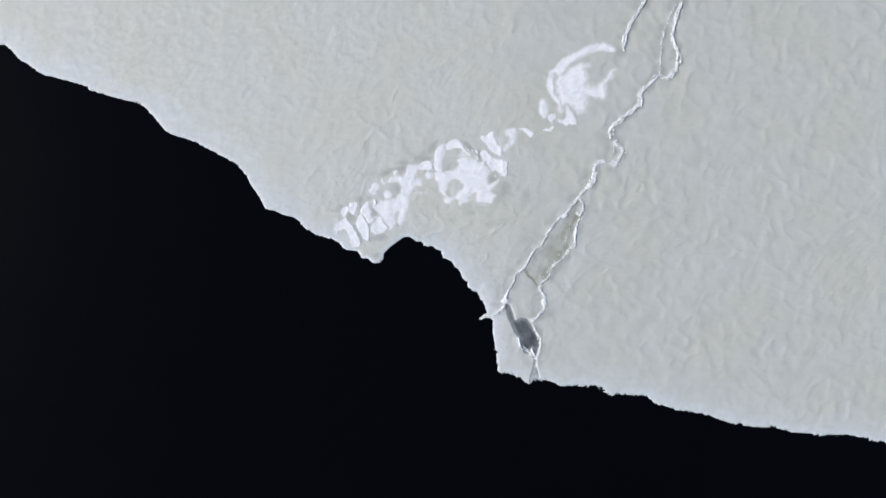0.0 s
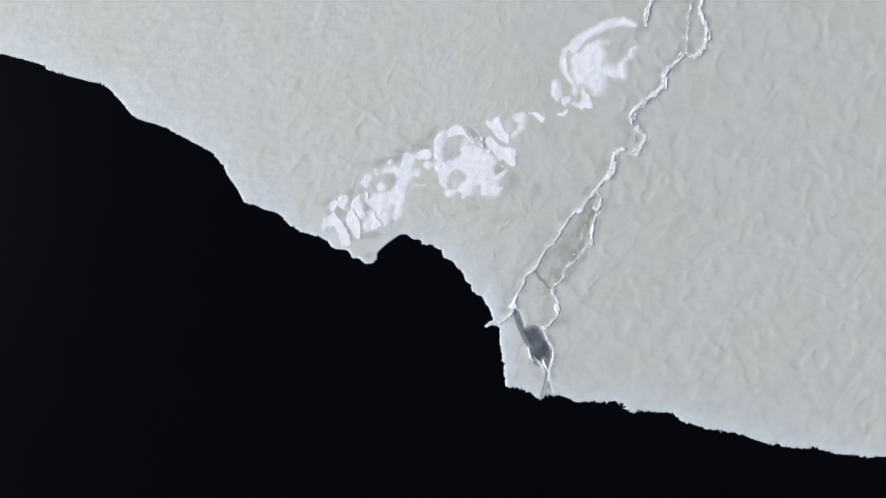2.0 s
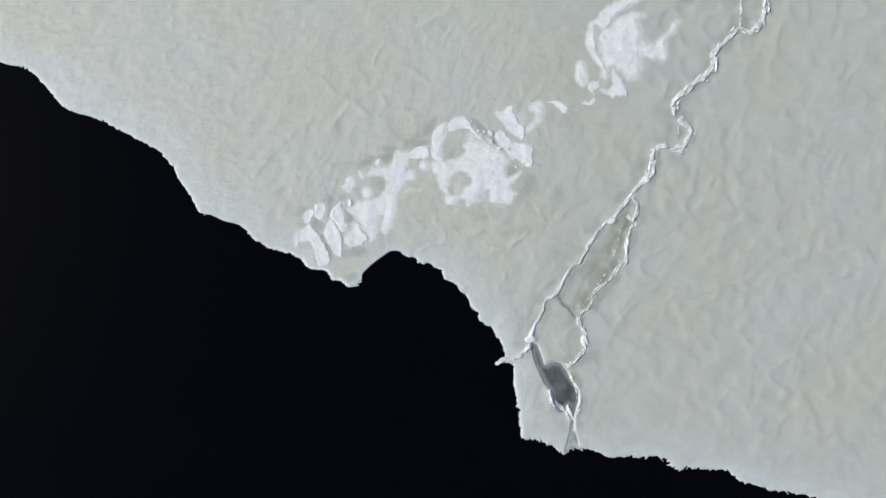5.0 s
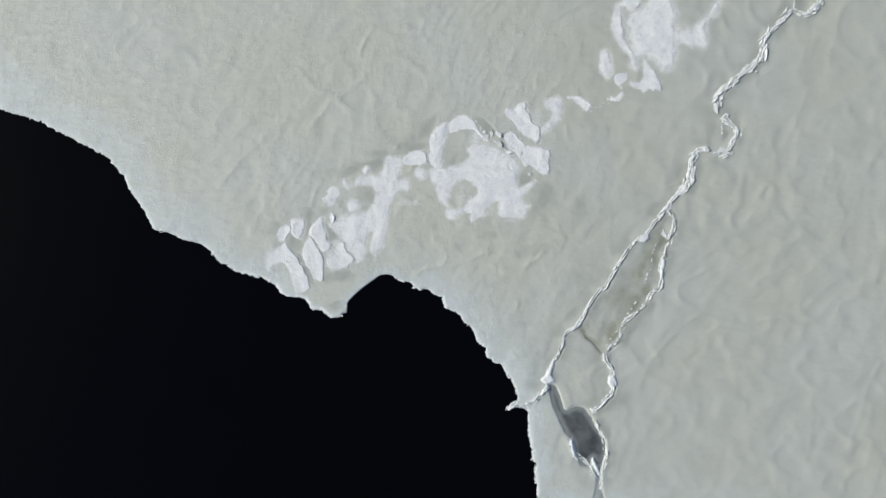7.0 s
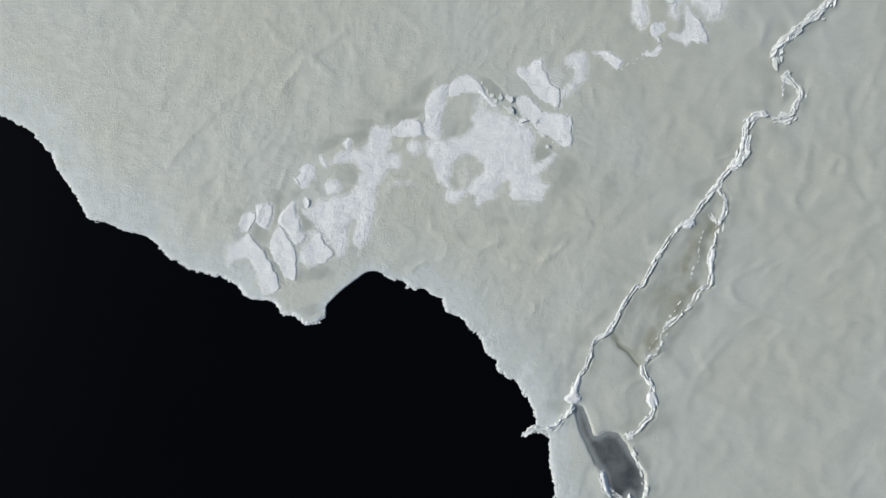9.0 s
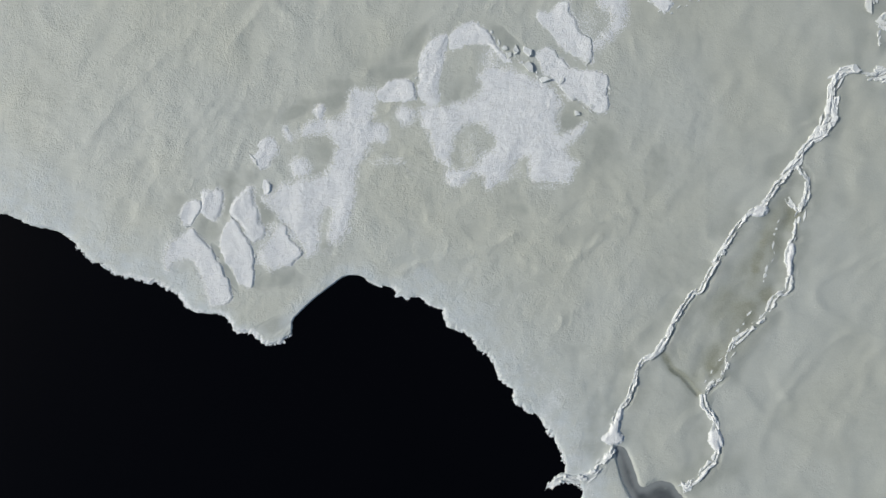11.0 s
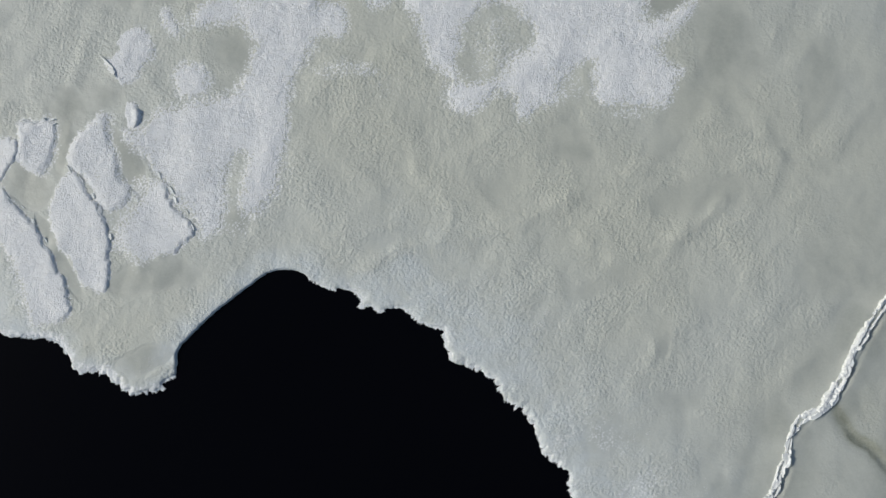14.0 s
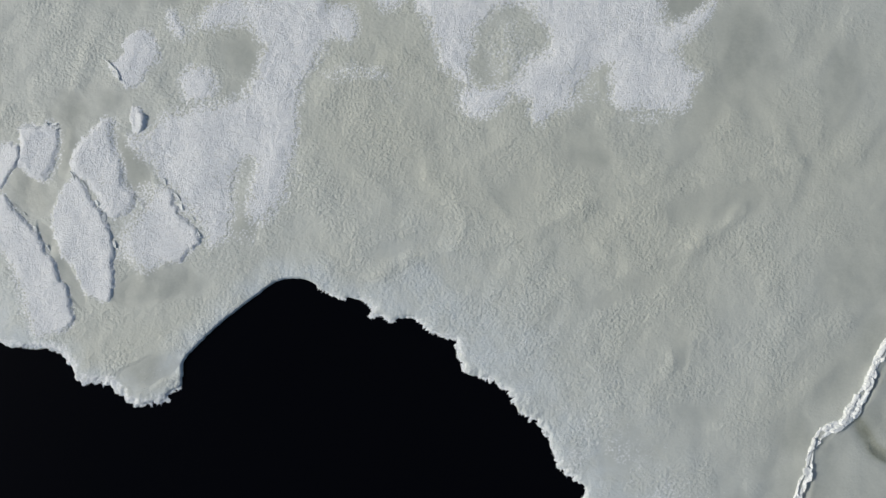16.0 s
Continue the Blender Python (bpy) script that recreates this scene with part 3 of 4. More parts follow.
OUTLINE_DRIFT_C = [(13.13, 17.6), (13.84, 18.19), (14.91, 18.61), (15.8, 18.31), (15.19, 18.1), (15.51, 17.17), (15.43, 16.32), (16.35, 16.24),
    (17.24, 16.83), (17.84, 17.78), (18.35, 17.93), (18.12, 17.34), (17.45, 16.38), (17.36, 15.12), (16.41, 15.06), (15.53, 15.29), (15.44, 14.21),
    (15.07, 13.59), (14.48, 13.45), (13.97, 14.11), (13.42, 14.41), (12.94, 14.2), (12.79, 13.53), (12.42, 13.76), (12.51, 14.79), (12.3, 15.9),
    (12.24, 17.01)]
OUTLINE_SLAB_L = [(13.31, 14.23), (13.67, 13.75), (14.04, 13.38), (14.32, 12.75), (14.43, 12.27), (14.02, 12.19), (13.58, 12.27), (13.21, 12.09),
    (12.74, 12.39), (12.34, 12.69), (12.93, 12.72), (13.26, 13.09), (13.23, 13.75)]
OUTLINE_LUMP_A = [(6.43, -6.46), (6.7, -6.17), (6.99, -5.56), (7.22, -5.21), (7.31, -5.57), (7.15, -6.18), (7.31, -6.62), (6.95, -6.82), (6.6, -6.75)]
OUTLINE_LUMP_B = [(10.72, -6.44), (11.05, -6.22), (11.3, -6.54), (11.34, -6.86), (11.01, -7.09), (10.75, -6.84)]
OUTLINE_LUMP_C = [(12.75, 2.47), (13.02, 2.8), (13.41, 2.79), (13.53, 2.55), (13.1, 2.29)]
OUTLINE_LUMP_D = [(8.21, -10.45), (8.51, -10.16), (8.73, -10.81), (8.86, -11.7), (8.54, -11.63), (8.31, -11.1)]
OUTLINE_LUMP_F = [(9.64, -11.63), (9.79, -11.48), (10, -11.85), (10.18, -12.28), (10.25, -12.83), (10.07, -12.72), (9.89, -12.35), (9.71, -11.99)]
OUTLINE_LUMP_E = [(14.14, 0.78), (14.36, 1.25), (14.56, 1.01), (14.42, 0.21), (14.24, -0.24), (14.15, 0.12)]



def ring(points):
    return segments(spline(points, 4, True), True)


# patches of snow: outline, bare hollows, raggedness, seed, how soft the edge is, and how much softer in the west
SLAB_A = (ring(OUTLINE_SLAB_A), (), 0.1, 0, 0.05, 0.3)
SLAB_B = (ring(OUTLINE_SLAB_B), (), 0.1, 1, 0.04, 0.16)
SLAB_N = (ring(OUTLINE_SLAB_N), (), 0.1, 2, 0.24, -0.18)
SLAB_C = (ring(OUTLINE_SLAB_C), (), 0.08, 3, 0.05, 0.08)
SLAB_D = (ring(OUTLINE_SLAB_D), (), 0.08, 4, 0.26, -0.20)
SLAB_O = (ring(OUTLINE_SLAB_O), (), 0.14, 5, 0.05, 0.5)
SLAB_M = (ring(OUTLINE_SLAB_M), (), 0.07, 6, 0.03, 0)
DRIFT_A = (ring(OUTLINE_DRIFT_A_SOUTH + OUTLINE_DRIFT_A_NORTH), (), 0.14, 7, 0.32, 0.0)
BLOB_A = (ring(OUTLINE_BLOB_A), (), 0.12, 8, 0.3, 0)
BLOB_B = (ring(OUTLINE_BLOB_B), (), 0.12, 9, 0.2, -0.14)
BLOB_C = (ring(OUTLINE_BLOB_C), (), 0.12, 10, 0.22, 0)
BLOB_D = (ring(OUTLINE_BLOB_D), (), 0.12, 11, 0.24, 0)
SLAB_E = (ring(OUTLINE_SLAB_E), (), 0.1, 12, 0.03, 0.05)
BLOB_E = (ring(OUTLINE_BLOB_E), (), 0.14, 13, 0.34, 0)
SLAB_F = (ring(OUTLINE_SLAB_F), (), 0.1, 14, 0.12, 0)
SLAB_G = (ring(OUTLINE_SLAB_G), (), 0.1, 15, 0.03, 0.05)
DRIFT_B = (ring(OUTLINE_DRIFT_B_NORTH + OUTLINE_DRIFT_B_SOUTH), (ring(HOLLOW_DRIFT_B),), 0.16, 16, 0.34, 0.0)
SLAB_H = (ring(OUTLINE_SLAB_H), (), 0.1, 17, 0.28, -0.22)
DRIFT_D = (ring(OUTLINE_DRIFT_D), (), 0.16, 18, 0.45, 0)
SLAB_I = (ring(OUTLINE_SLAB_I), (), 0.12, 19, 0.05, 0.15)
SLAB_J = (ring(OUTLINE_SLAB_J), (), 0.1, 20, 0.03, 0.12)
BLOB_F = (ring(OUTLINE_BLOB_F), (), 0.1, 21, 0.05, 0)
BLOB_G = (ring(OUTLINE_BLOB_G), (), 0.1, 22, 0.04, 0)
BLOB_H = (ring(OUTLINE_BLOB_H), (), 0.14, 23, 0.45, 0)
SLAB_K = (ring(OUTLINE_SLAB_K), (), 0.14, 24, 0.36, 0.0)
DRIFT_C = (ring(OUTLINE_DRIFT_C), (), 0.2, 25, 0.6, 0.0)
SLAB_L = (ring(OUTLINE_SLAB_L), (), 0.12, 26, 0.05, 0.2)
SNOWS = (SLAB_A, SLAB_B, SLAB_N, SLAB_C, SLAB_D, SLAB_O, SLAB_M, DRIFT_A, BLOB_A, BLOB_B, BLOB_C, BLOB_D, SLAB_E, BLOB_E,
    SLAB_F, SLAB_G, DRIFT_B, SLAB_H, DRIFT_D, SLAB_I, SLAB_J, BLOB_F, BLOB_G, BLOB_H, SLAB_K, DRIFT_C, SLAB_L)
LUMP_A, LUMP_B, LUMP_C, LUMP_D, LUMP_E, LUMP_F = ((ring(p), (), 0.08, 40 + k, 0.1, 0.0) for k, p in enumerate(
    (OUTLINE_LUMP_A, OUTLINE_LUMP_B, OUTLINE_LUMP_C, OUTLINE_LUMP_D, OUTLINE_LUMP_E, OUTLINE_LUMP_F)))
SHORE = segments(np.vstack([[(-2600, 900), (-400, 150), (-90, 38)], spline(SHORE_WEST + SHORE_POINT + SHORE_COVE + SHORE_EAST),
                            [(90, -33), (400, -110), (2600, -500), (2600, 2600), (-2600, 2600)]]), True)
POOL_LINE, CHANNEL_LINE, TROUGH_LINE = (segments(spline(p, 3, True), True) for p in (POOL, CHANNEL, TROUGH))
SEAM_LINES = np.vstack([segments(spline(p)) for p in (RIDGE_MAIN_LOWER, RIDGE_MAIN_MIDDLE, RIDGE_MAIN_BEND, RIDGE_MAIN_UPPER, RIDGE_LOOP, RIDGE_EAST)])
FOLD_LINES = np.vstack([segments(spline(p)) for p in FOLDS])
CALM_LINE = segments(spline(CALM_SHORE))
CRACK_LINE, INNER_LINE = segments(spline(CRACK)), segments(spline(RIDGE_EAST_INNER))
WATER_LEVEL = -0.075


def surface(x, y, dusted=True):
    """The ice: its height, and how frosted, soaked, silted and dusted with snow it is. The soaked and silted values
    also carry painted seam and crack shade.
    """
    d = signed(x, y, SHORE, 4.0)
    if d.max() < -1.5:  # open water
        none = np.zeros(x.shape)
        return none - 1, none, none, none, none
    calm_shore = 1 - smooth(distance(x, y, CALM_LINE, 1.2), 0.25, 0.7)
    rough = (0.5 + 0.9 * smooth(gradient_noise(x, y, 3.0, 9), -0.4, 0.4)) * (1 + 1.3 * smooth(x, 4.0, 8.0) + 0.4 * smooth(-x, 12.0, 16.0)) * (1 - 0.85 * calm_shore)
    edge = d - 0.015 + 0.075 * calm_shore - 0.06 * smooth(x, 0.9, 1.7) * (1 - smooth(x, 3.3, 4.2)) - 0.04 * (1 - calm_shore) * smooth(x, -16, -14) * (1 - smooth(x, 5.6, 6.6)) + rough * (0.075 * fractal(x, y, 0.6, 3, 0.6, 3) + 0.10 * fractal(x, y, 0.17, 2, 0.75, 14)) + 0.2 * smooth(x, 6.6, 9.0) * fractal(x, y, 1.1, 3, 0.65, 15)
    # wrinkles of old frozen slush: stretched folds, in two directions
    a = 0.62 + 0.5 * gradient_noise(x, y, 16, 20)
    along, across = x * np.cos(a) + y * np.sin(a), y * np.cos(a) - x * np.sin(a)
    bend = 0.5 * fractal(x, y, 2.2, 2, 0.5, 30)
    folds = 1 - np.abs(2.2 * gradient_noise(along * 0.42 + bend, across + bend, 0.85, 31))
    swirls = 1 - np.abs(2.4 * fractal(x + bend, y - bend, 2.3, 2, 0.5, 33))
    calm = smooth(gradient_noise(x, y, 7, 40), -0.35, 0.35)
    west = smooth(-x, 12.0, 18.0)
    far_shore = smooth(d, 0.2, 2.2) * (1 - west) + west * (0.25 + 0.6 * smooth(d, 1.5, 4.0))
    z = 0.020 * fractal(x, y, 2.6, 3, 0.5, 41) + far_shore * (0.015 * smooth(folds, 0.05, 1.0) * (0.35 + calm) + 0.023 * smooth(swirls, 0.1, 1.0) * (1.1 - 0.6 * calm) * (1 + 0.7 * smooth(x, 9.0, 14.0)))
    z += 0.007 * fractal(x, y, 0.32, 2, 0.6, 44)
    fold = distance(x, y, FOLD_LINES, 1.0) + 0.14 * fractal(x, y, 0.7, 2, 0.5, 46)
    z += 0.024 * np.exp(-(fold / 0.17) ** 2)
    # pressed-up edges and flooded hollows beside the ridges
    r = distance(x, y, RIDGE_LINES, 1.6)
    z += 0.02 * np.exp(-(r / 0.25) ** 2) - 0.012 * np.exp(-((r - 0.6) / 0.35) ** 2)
    wet_shade = np.exp(-((r - 0.35) / 0.42) ** 2) * smooth(fractal(x, y, 1.5, 3, 0.5, 50), -0.30, 0.35)
    # a narrow open seam along the foot of the ridges' eastern face
    seam = distance(x - 0.17, y + 0.05, SEAM_LINES, 1.0) + 0.05 * fractal(x, y, 0.5, 2, 0.5, 53)
    broken = smooth(gradient_noise(x, y, 0.9, 54), -0.25, 0.2)
    z -= 0.06 * np.exp(-(seam / 0.055) ** 2) * broken
    # the seam's shade is put into the colour as well
    wet_shade = 0.7 * wet_shade + 1.0 * np.exp(-(seam / 0.08) ** 2) * broken
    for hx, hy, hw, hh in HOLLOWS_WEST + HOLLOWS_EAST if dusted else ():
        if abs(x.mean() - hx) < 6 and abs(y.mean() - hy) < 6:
            wet_shade = np.maximum(wet_shade, 0.75 * np.exp(-(((x - hx) / hw) ** 2 + ((y - hy) / hh) ** 2) + 1.2 * fractal(x, y, 0.8, 2, 0.5, 51)))
    # darker patches by the slabs, fainter pools on open ice
    for much, (hx, hy, hw, hh, turn) in [(1.15, p) for p in PATCHES_SLABS] + [(0.4, p) for p in POOLS_OPEN] if dusted else ():
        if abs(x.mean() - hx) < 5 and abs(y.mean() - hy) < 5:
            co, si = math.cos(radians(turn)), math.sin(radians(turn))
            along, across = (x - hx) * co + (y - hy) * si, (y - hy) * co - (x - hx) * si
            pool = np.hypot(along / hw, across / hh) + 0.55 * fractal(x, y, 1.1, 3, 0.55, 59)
            wet_shade = np.maximum(wet_shade, much * (1 - smooth(pool, 0.35, 1.75)))
    # the ice grows darker eastward, from about x = 3 to 11
    wet_shade = wet_shade + 0.34 * smooth(x + 2.5 * fractal(x, y, 5.0, 2, 0.5, 52), 3.0, 11.0)
    trough = signed(x, y, TROUGH_LINE, 1.0)
    silt_shade = smooth(trough + 0.25 * fractal(x, y, 1.1, 3, 0.5, 55), -0.35, 0.55) * (0.5 + 0.7 * gradient_noise(x, y, 1.6, 57))
    silt_shade = silt_shade + 1.0 * np.exp(-(distance(x, y, INNER_LINE, 1.2) / 0.40) ** 2) * smooth(fractal(x, y, 1.3, 2, 0.5, 58), -0.35, 0.3)
    for hx, hy, hw, hh, turn in SILTED if dusted else ():
        co, si = math.cos(radians(turn)), math.sin(radians(turn))
        silt_shade = np.maximum(silt_shade, 1.1 * (1 - smooth(np.hypot(((x - hx) * co + (y - hy) * si) / hw, ((y - hy) * co - (x - hx) * si) / hh) + 0.6 * fractal(x, y, 0.5, 2, 0.6, 79), 0.3, 1.6)))
    z -= 0.035 * smooth(trough, -0.3, 0.4)
    # open leads: the pool, the channel to the sea, and the crack
    for line, depth in ((POOL_LINE, 0.17), (CHANNEL_LINE, 0.11)):
        o = signed(x, y, line, 1.0) + (0.03 if depth > 0.12 else 0.0) + 0.06 * fractal(x, y, 0.4, 3, 0.6, 61)
        z -= depth * smooth(o, -0.14, 0.14)
    c = distance(x, y, CRACK_LINE, 1.0) + 0.03 * gradient_noise(x, y, 0.3, 63)
    open_part = smooth(x, 9.1, 9.6) * (0.8 + 0.7 * gradient_noise(x, y, 0.6, 65))
    z -= (0.008 + 0.034 * open_part) * (1 - smooth(c, 0.02, 0.15)) + 0.02 * (1 - smooth(c, 0.1, 0.35))
    # shade in the crack and along its banks is put into the colour here
    silt_shade = silt_shade + (0.7 + 0.6 * open_part) * (1 - smooth(c, 0.04, 0.2)) + 0.35 * (1 - smooth(c + 0.12 * fractal(x, y, 0.5, 2, 0.5, 64), 0.05, 0.3))
    z = np.where(edge > 0, z - 0.035 * (1 - 0.7 * calm_shore) * np.exp(-np.maximum(edge, 0) / 0.12), -0.035 + np.maximum(edge * (1.1 + 3.0 * calm_shore), -0.3) + z * np.exp(np.minimum(edge, 0) / 0.05))
    narrow = smooth(x, -10.0, -8.5) * (1 - smooth(x, -2.5, -0.5))
    rim = 1 - smooth(d * (1 + 1.6 * narrow) + 0.7 * fractal(x, y, 1.8, 3, 0.5, 70), 0.15, 1.9)
    rim = np.maximum(rim, (0.45 - 0.33 * narrow + 0.3 * west) * (1 - smooth(d + 1.2 * fractal(x, y, 3.5, 2, 0.5, 72), 0.8, 3.6)))
    dust = np.zeros(x.shape)
    if dusted:
        for spec in SNOWS:
            line = spec[0]
            if line[:, 0].min() < x.max() + 0.8 and line[:, 0].max() > x.min() - 0.8 and line[:, 1].min() < y.max() + 0.8 and line[:, 1].max() > y.min() - 0.8:
                dust = np.maximum(dust, snow_field(x, y, spec)[1])
        for hx, hy, hw, hh, turn, much in DUSTINGS_WEST + DUSTINGS_EAST:
            if abs(x.mean() - hx) < 5 and abs(y.mean() - hy) < 5:
                co, si = math.cos(radians(turn)), math.sin(radians(turn))
                spot = np.hypot(((x - hx) * co + (y - hy) * si) / hw, ((y - hy) * co - (x - hx) * si) / hh) + 0.5 * fractal(x, y, 0.6, 2, 0.6, 78)
                dust = np.maximum(dust, much * (1 - smooth(spot, 0.2, 1.5)))
        # loose snow blown off the drifts, frost on the outer lip, and crystals in the cove
        lip = (1 - smooth(d + 0.15 * fractal(x, y, 0.5, 2, 0.6, 76), 0.02, 0.34)) * (1 - calm_shore) * (0.30 + 0.4 * smooth(-x, 5.5, 8.0) * smooth(x, -14.5, -12.5))
        cove = 0.34 * smooth(fractal(x, y, 1.0, 3, 0.6, 77), -0.35, 0.45) * (1 - smooth(d, 0.9, 2.6)) * smooth(x, 0.8, 3.0) * (1 - smooth(x, 5.6, 7.5))
        dust = np.maximum(dust, np.maximum(lip, cove))
    return z, rim, np.clip(wet_shade, 0, 1.3), np.clip(silt_shade, 0, 1), dust


def sheet(name, xs, ys, z, keep, material, values=()):
    """A mesh over a grid of lines xs and ys; keep says which nodes belong to it."""
    gy, gx = np.meshgrid(ys, xs, indexing="ij")
    cell = keep[:-1, :-1] | keep[1:, :-1] | keep[:-1, 1:] | keep[1:, 1:]
    index = np.arange(z.size).reshape(z.shape)
    quads = np.stack([index[:-1, :-1], index[:-1, 1:], index[1:, 1:], index[1:, :-1]], -1)[cell]
    used, flat = np.unique(quads, return_inverse=True)
    mesh = bpy.data.meshes.new(name)
    mesh.vertices.add(len(used))
    mesh.vertices.foreach_set("co", np.stack([gx.ravel()[used], gy.ravel()[used], z.ravel()[used]], -1).astype(np.float32).ravel())
    mesh.loops.add(len(quads) * 4)
    mesh.loops.foreach_set("vertex_index", flat.ravel().astype(np.int32))
    mesh.polygons.add(len(quads))
    mesh.polygons.foreach_set("loop_start", np.arange(0, len(quads) * 4, 4, dtype=np.int32))
    mesh.update(calc_edges=True)
    mesh.polygons.foreach_set("use_smooth", np.ones(len(quads), bool))
    for key, v in values:
        mesh.attributes.new(key, "FLOAT", "POINT").data.foreach_set("value", v.ravel()[used].astype(np.float32))
    mesh.materials.append(material)
    return mesh


def over_grid(xs, ys, block=72):
    """surface() over a grid, block by block."""
    out = [np.zeros((len(ys), len(xs))) for _ in range(5)]
    for j in range(0, len(ys), block):
        for i in range(0, len(xs), block):
            gy, gx = np.meshgrid(ys[j:j + block], xs[i:i + block], indexing="ij")
            for total, piece in zip(out, surface(gx.ravel(), gy.ravel())):
                total[j:j + block, i:i + block] = piece.reshape(gx.shape)
    return out


def spaced(core, core_step, view, view_step, horizon=2500):
    """Grid lines: fine where the camera comes near, coarser over the whole view, then widening to the horizon."""
    def out(start, stop, way):
        near = list(np.arange(start, stop, way * view_step))
        far, step = [near[-1]], view_step
        while abs(far[-1]) < horizon:
            step *= 1.35
            far.append(far[-1] + way * step)
        return near[1:] + far[1:]
    return np.array(out(core[0], view[0], -1)[::-1] + list(np.arange(core[0], core[1] + 1e-6, core_step)) + out(core[1], view[1], 1))


# ---- the sea and the ice sheet ----
def tag_ground(name, mesh, label, category):
    return tagged(new(name, mesh), label, category, kind="structure")


def build_ice():
    xs, ys = spaced((-12.0, 11.5), 0.035, (-52, 52), 0.15), spaced((-6.5, 8), 0.035, (-30, 32), 0.15)
    z, rim, wet_shade, silt_shade, dust = over_grid(xs, ys)
    tag_ground("ground", sheet("ground", xs, ys, z, z > WATER_LEVEL - 0.05, ICE, (("rim", rim), ("wet_shade", wet_shade), ("silt_shade", silt_shade), ("dust", dust))),
               "wrinkled beige-grey sea ice sheet with frosted edge", "ice sheet")


def build_water():
    xs = ys = np.array([-2700, -900, -300, -100, -40, 0, 40, 100, 300, 900, 2700.0])
    tag_ground("water", sheet("water", xs, ys, np.full((11, 11), WATER_LEVEL), np.ones((11, 11), bool), WATER),
               "still black open sea water beside the ice", "sea water")


def build_young_ice():
    for name, line, label in (("young_ice", POOL_LINE, "thin dark grey ice frozen over a pool"), ("slush", CHANNEL_LINE, "narrow pale slushy channel between pool and sea")):
        xs = np.arange(line[:, 0].min() - 0.4, line[:, 0].max() + 0.4, 0.06)
        ys = np.arange(line[:, 1].min() - (0.4 if line is POOL_LINE else -0.1), line[:, 1].max() + 0.4, 0.06)
        gy, gx = np.meshgrid(ys, xs, indexing="ij")
        d = signed(gx.ravel(), gy.ravel(), line, 1.0).reshape(gx.shape)
        keep, thick = d > -0.25, 1 - smooth(d, -0.1, 0.55)
        if line is CHANNEL_LINE:
            shore = signed(gx.ravel(), gy.ravel(), SHORE, 3.0) + 0.5 * fractal(gx.ravel(), gy.ravel(), 0.4, 2, 0.6, 82)
            keep &= shore.reshape(gx.shape) > 0.12
        z = WATER_LEVEL + (0.022 if line is POOL_LINE else 0.03) + 0.012 * fractal(gx, gy, 0.7, 3, 0.5, 80)
        tagged(new(name, sheet(name, xs, ys, z, keep, YOUNG if name == "young_ice" else SLUSH, (("thick", thick),))), label, name.replace("_", " "), kind="structure")


# ---- snow ----
def snow_cover(name, spec, label, category, depth=0.10, step=0.032, soft=0.35, tipped=False):
    """Snow lying on the ice over a patch: thick within, thinning out towards a ragged edge."""
    line, seed = spec[0], spec[3]
    xs = np.arange(line[:, 0].min() - 0.5, line[:, 0].max() + 0.5, step)
    ys = np.arange(line[:, 1].min() - 0.5, line[:, 1].max() + 0.5, step)
    gy, gx = np.meshgrid(ys, xs, indexing="ij")
    x, y = gx.ravel(), gy.ravel()
    d, cover = snow_field(x, y, spec)
    # a tipped slab stands proud along its eastern edge and runs out thin to the west
    high = 1.0 if not tipped else 0.22 + 0.95 * smooth(shift(x, y, line), 0.35, 1.0)
    chips = 0.03 * fractal(x, y, 0.16, 2, 0.7, 95 + seed) if tipped else 0.0
    rise = depth * high * smooth(d + chips, -0.02, soft) * smooth(cover, 0.45, 0.9) + smooth(d, 0, 0.3) * (0.016 * fractal(x, y, 0.6, 2, 0.5, 99 + seed) + 0.007 * fractal(x, y, 0.16, 2, 0.6, 105 + seed))
    keep = (cover > 0.5).reshape(gx.shape)
    around = np.pad(keep, 1)
    around = sum(around[1 + a:1 + a + keep.shape[0], 1 + b:1 + b + keep.shape[1]] for a in (-1, 0, 1) for b in (-1, 0, 1)).ravel() > 0
    z = np.where(cover > 0.5, np.maximum(rise, 0.004 + 0.007 * smooth(cover, 0.5, 0.8)), -0.01)
    z[around] += surface(x[around], y[around], False)[0]
    z = z.reshape(gx.shape)
    return tagged(new(name, sheet(name, xs, ys, z, keep, SNOW, (("cover", cover),))), label, category)


# ---- broken plates ----
def plate_mesh(seed):
    """An angular broken shard of ice, unit long, with a chipped rim."""
    rng = random.Random(seed)
    n, bm = rng.randint(4, 6), bmesh.new()
    ring = [(0.5 * math.cos(2 * math.pi * k / n + rng.uniform(-0.45, 0.45)) * rng.uniform(0.7, 1.15),
             0.5 * math.sin(2 * math.pi * k / n + rng.uniform(-0.45, 0.45)) * rng.uniform(0.7, 1.15)) for k in range(n)]
    levels = []
    for height, grow in ((-0.5, 0.95), (0.3, 1.0), (0.5, 0.93)):
        levels.append([bm.verts.new((px * grow, py * grow, height + rng.uniform(-0.12, 0.12))) for px, py in ring])
    for low, high in zip(levels, levels[1:]):
        for k in range(n):
            bm.faces.new((low[k], low[(k + 1) % n], high[(k + 1) % n], high[k]))
    bm.faces.new(levels[-1])
    bm.faces.new(levels[0][::-1])
    bmesh.ops.triangulate(bm, faces=bm.faces)
    mesh = bpy.data.meshes.new("ice_plate")
    bm.to_mesh(mesh)
    bm.free()
    mesh.materials.append(BROKEN)
    return mesh


PLATES = [plate_mesh(k) for k in range(24)]


